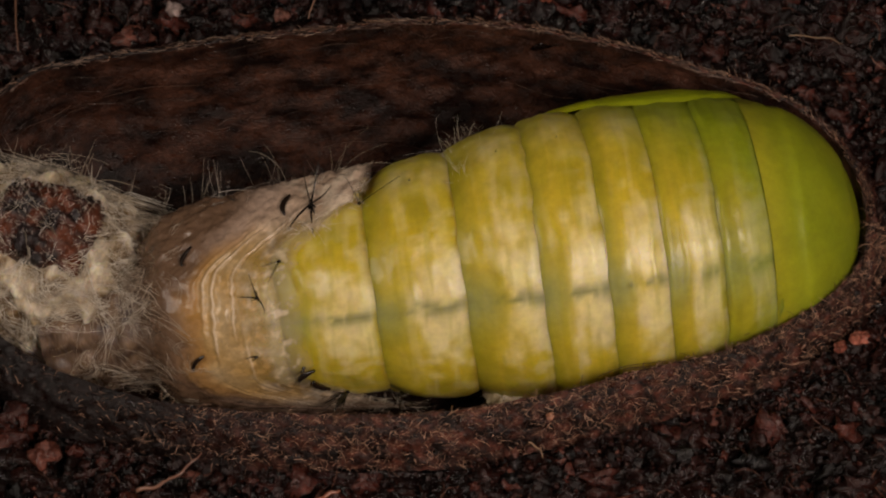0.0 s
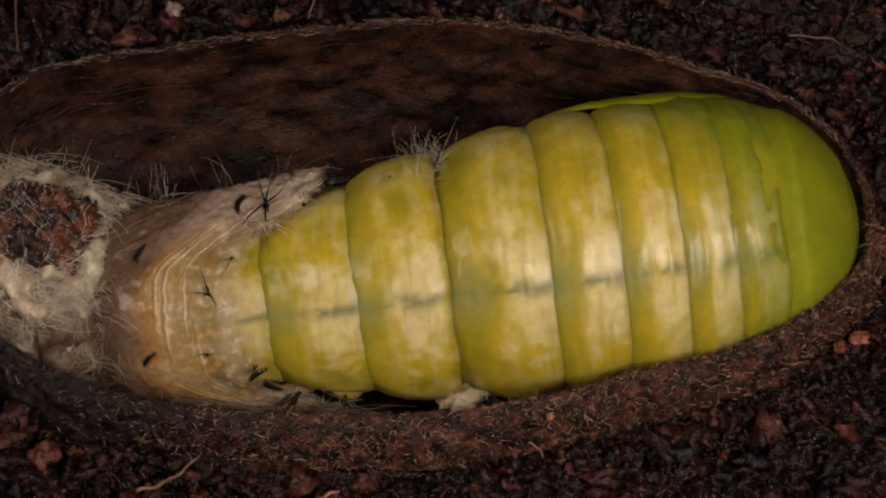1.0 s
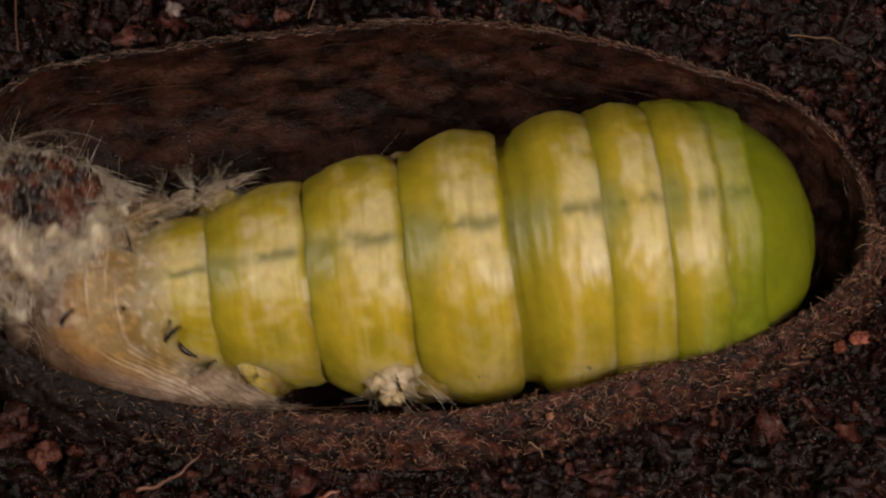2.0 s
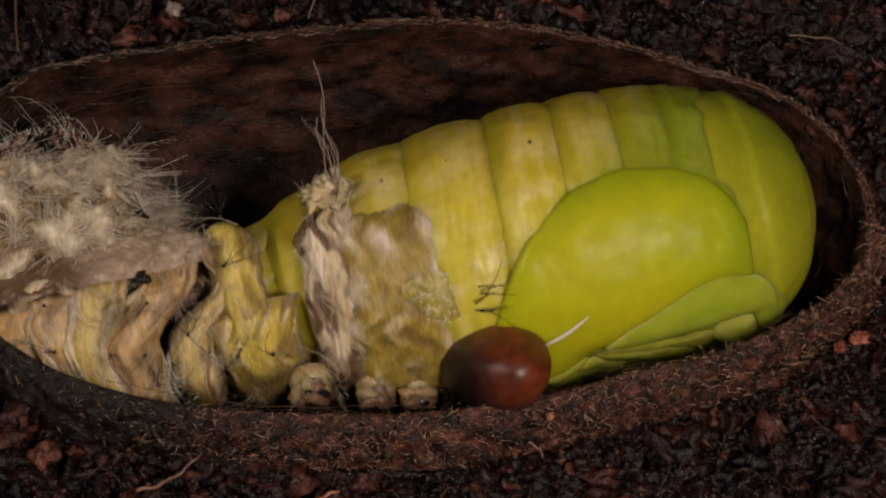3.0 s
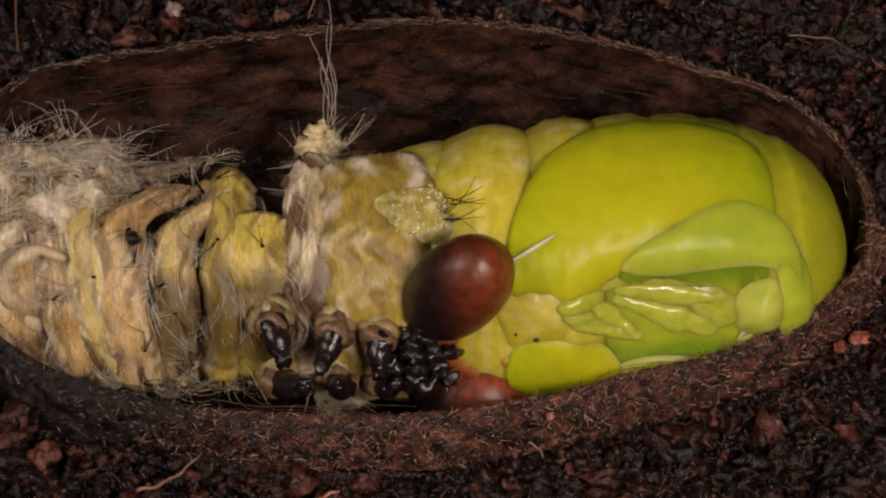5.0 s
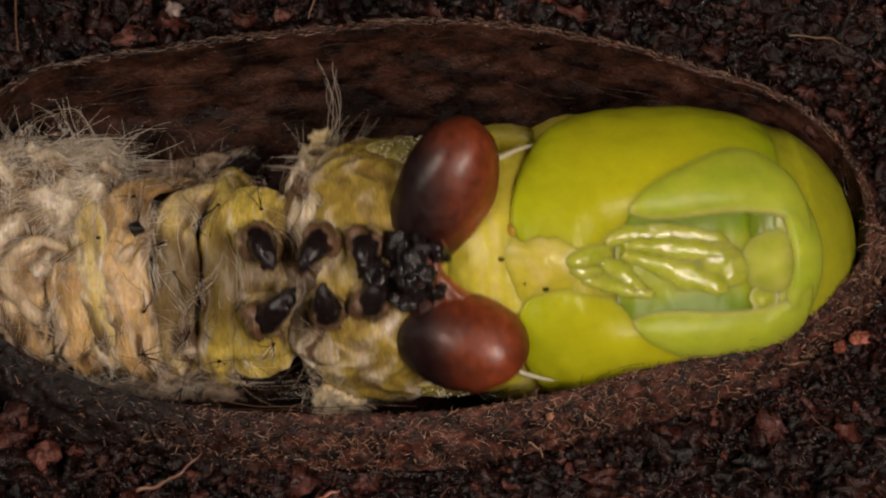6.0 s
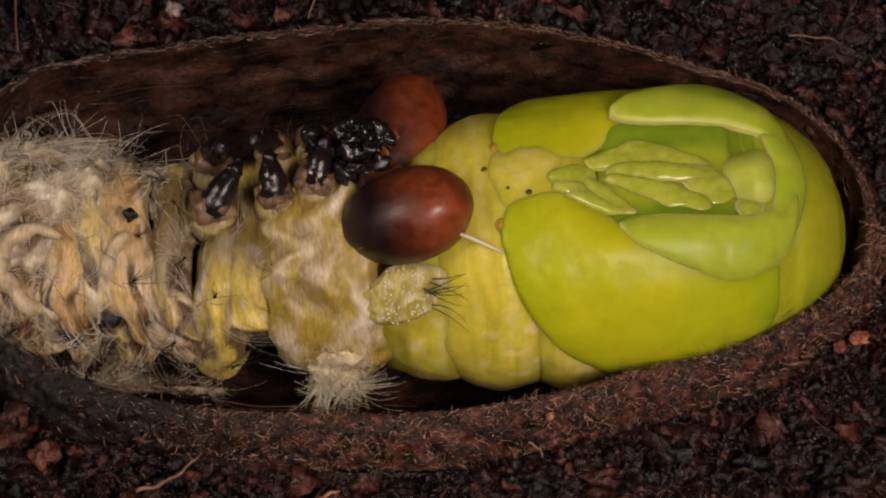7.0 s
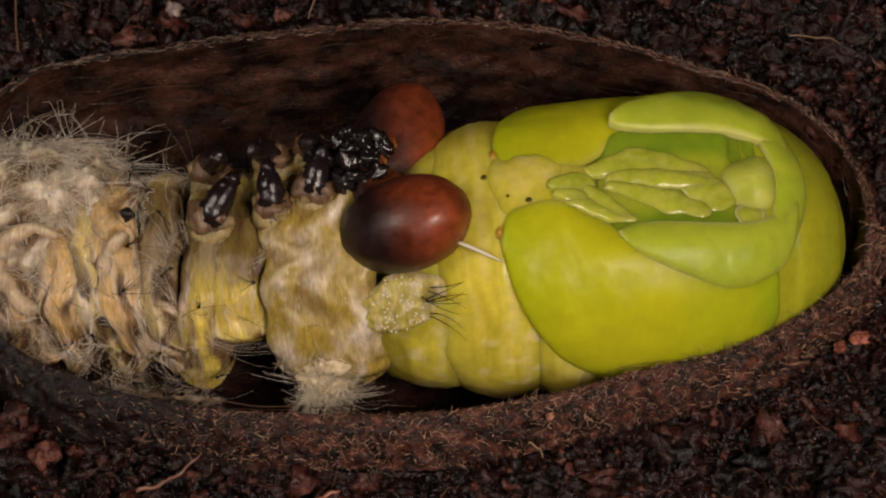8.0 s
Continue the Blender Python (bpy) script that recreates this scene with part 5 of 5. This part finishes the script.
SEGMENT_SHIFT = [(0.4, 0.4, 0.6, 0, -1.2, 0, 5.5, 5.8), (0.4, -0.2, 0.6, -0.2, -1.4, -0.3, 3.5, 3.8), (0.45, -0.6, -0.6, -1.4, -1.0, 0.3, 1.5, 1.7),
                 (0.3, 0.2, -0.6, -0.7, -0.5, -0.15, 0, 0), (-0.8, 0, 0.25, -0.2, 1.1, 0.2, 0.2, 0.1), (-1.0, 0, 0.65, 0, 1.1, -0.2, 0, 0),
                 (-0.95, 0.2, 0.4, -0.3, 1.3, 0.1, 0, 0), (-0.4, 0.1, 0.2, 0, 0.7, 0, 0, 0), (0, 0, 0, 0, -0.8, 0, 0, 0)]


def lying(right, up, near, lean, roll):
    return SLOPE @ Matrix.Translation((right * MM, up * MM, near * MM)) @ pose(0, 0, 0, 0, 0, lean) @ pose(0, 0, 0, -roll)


def slid(rows):
    return [(t, pose(x * MM, 0, 0)) for t, x in rows]


def motions():
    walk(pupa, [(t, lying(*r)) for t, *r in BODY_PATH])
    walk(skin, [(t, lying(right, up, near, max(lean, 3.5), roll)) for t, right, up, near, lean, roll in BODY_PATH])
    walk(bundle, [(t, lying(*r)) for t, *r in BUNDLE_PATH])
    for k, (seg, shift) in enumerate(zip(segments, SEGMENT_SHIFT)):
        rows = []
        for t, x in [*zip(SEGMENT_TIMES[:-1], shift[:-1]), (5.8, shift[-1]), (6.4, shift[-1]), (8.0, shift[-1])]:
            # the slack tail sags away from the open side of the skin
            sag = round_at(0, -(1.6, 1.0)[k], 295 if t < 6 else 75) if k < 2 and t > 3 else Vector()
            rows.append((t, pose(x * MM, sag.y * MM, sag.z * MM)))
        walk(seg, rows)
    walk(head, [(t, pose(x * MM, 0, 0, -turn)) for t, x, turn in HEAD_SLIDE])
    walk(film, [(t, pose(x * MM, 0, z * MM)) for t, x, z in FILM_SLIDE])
    inward = round_at(0, 1, 70) * -MM
    walk(warts[0], [(t, pose(x * MM, inward.y * d, inward.z * d)) for t, x, d in
                    ((0, 0, 1.5), (1.5, 0, 1.5), (1.8, -3, 1.3), (2.0, -9.5, 1.7), (2.2, -10, 1.8), (3.3, 0, 0), (8, 0, 0))])
    walk(long_hair, [(0, pose(0, 0, 0, 45)), (2.3, pose(0, 0, 0, 45)), (3.2, pose(0, 0, 0)), (8, pose(0, 0, 0))])
    for ob, deep, back in ((lobes[2], 1.5, 0.0), (lobes[3], 1.5, 3.0)):
        down = round_at(0, -deep, 208) * MM
        sunk = pose(-back * MM, down.y, down.z)
        walk(ob, [(0, pose(0, 0, 0)), (5.9, pose(0, 0, 0)), (6.3, sunk), (8, sunk)])
    # the freed antenna case lifts off the belly as the pupa turns over
    hinge = Vector(on_body(19.3, 198)) * MM
    out, tangent = round_at(0, 1, 198), round_at(0, 1, 288)
    lifted = (Matrix.Translation(hinge) @ Matrix.Rotation(radians(-5), 4, out) @ Matrix.Rotation(radians(4), 4, tangent) @ Matrix.Translation(-hinge))
    flat = Matrix.Identity(4)
    walk(feelers[1], [(0, flat), (5.9, flat), (6.3, lifted), (8, lifted)])
    for case in leg_cases:        # the loose legs sag to the lower side as the pupa rolls over
        walk(case, [(t, pose(0, 0, 0, -turn)) for t, turn in ((0, 8), (5.8, 8), (6.3, 0), (8, 0))])
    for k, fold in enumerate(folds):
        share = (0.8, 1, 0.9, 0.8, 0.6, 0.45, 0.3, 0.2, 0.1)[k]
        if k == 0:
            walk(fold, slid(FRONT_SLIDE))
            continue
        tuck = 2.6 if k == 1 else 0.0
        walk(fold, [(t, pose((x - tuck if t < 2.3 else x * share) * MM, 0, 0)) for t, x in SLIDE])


build_soil()
build_crumbs()
cocoon = build_cocoon()
build_debris()
pupa, segments, feelers, leg_cases = build_pupa()
skin, folds, head, warts, long_hair, lobes, film = build_skin()
bundle = build_bundle()
motions()
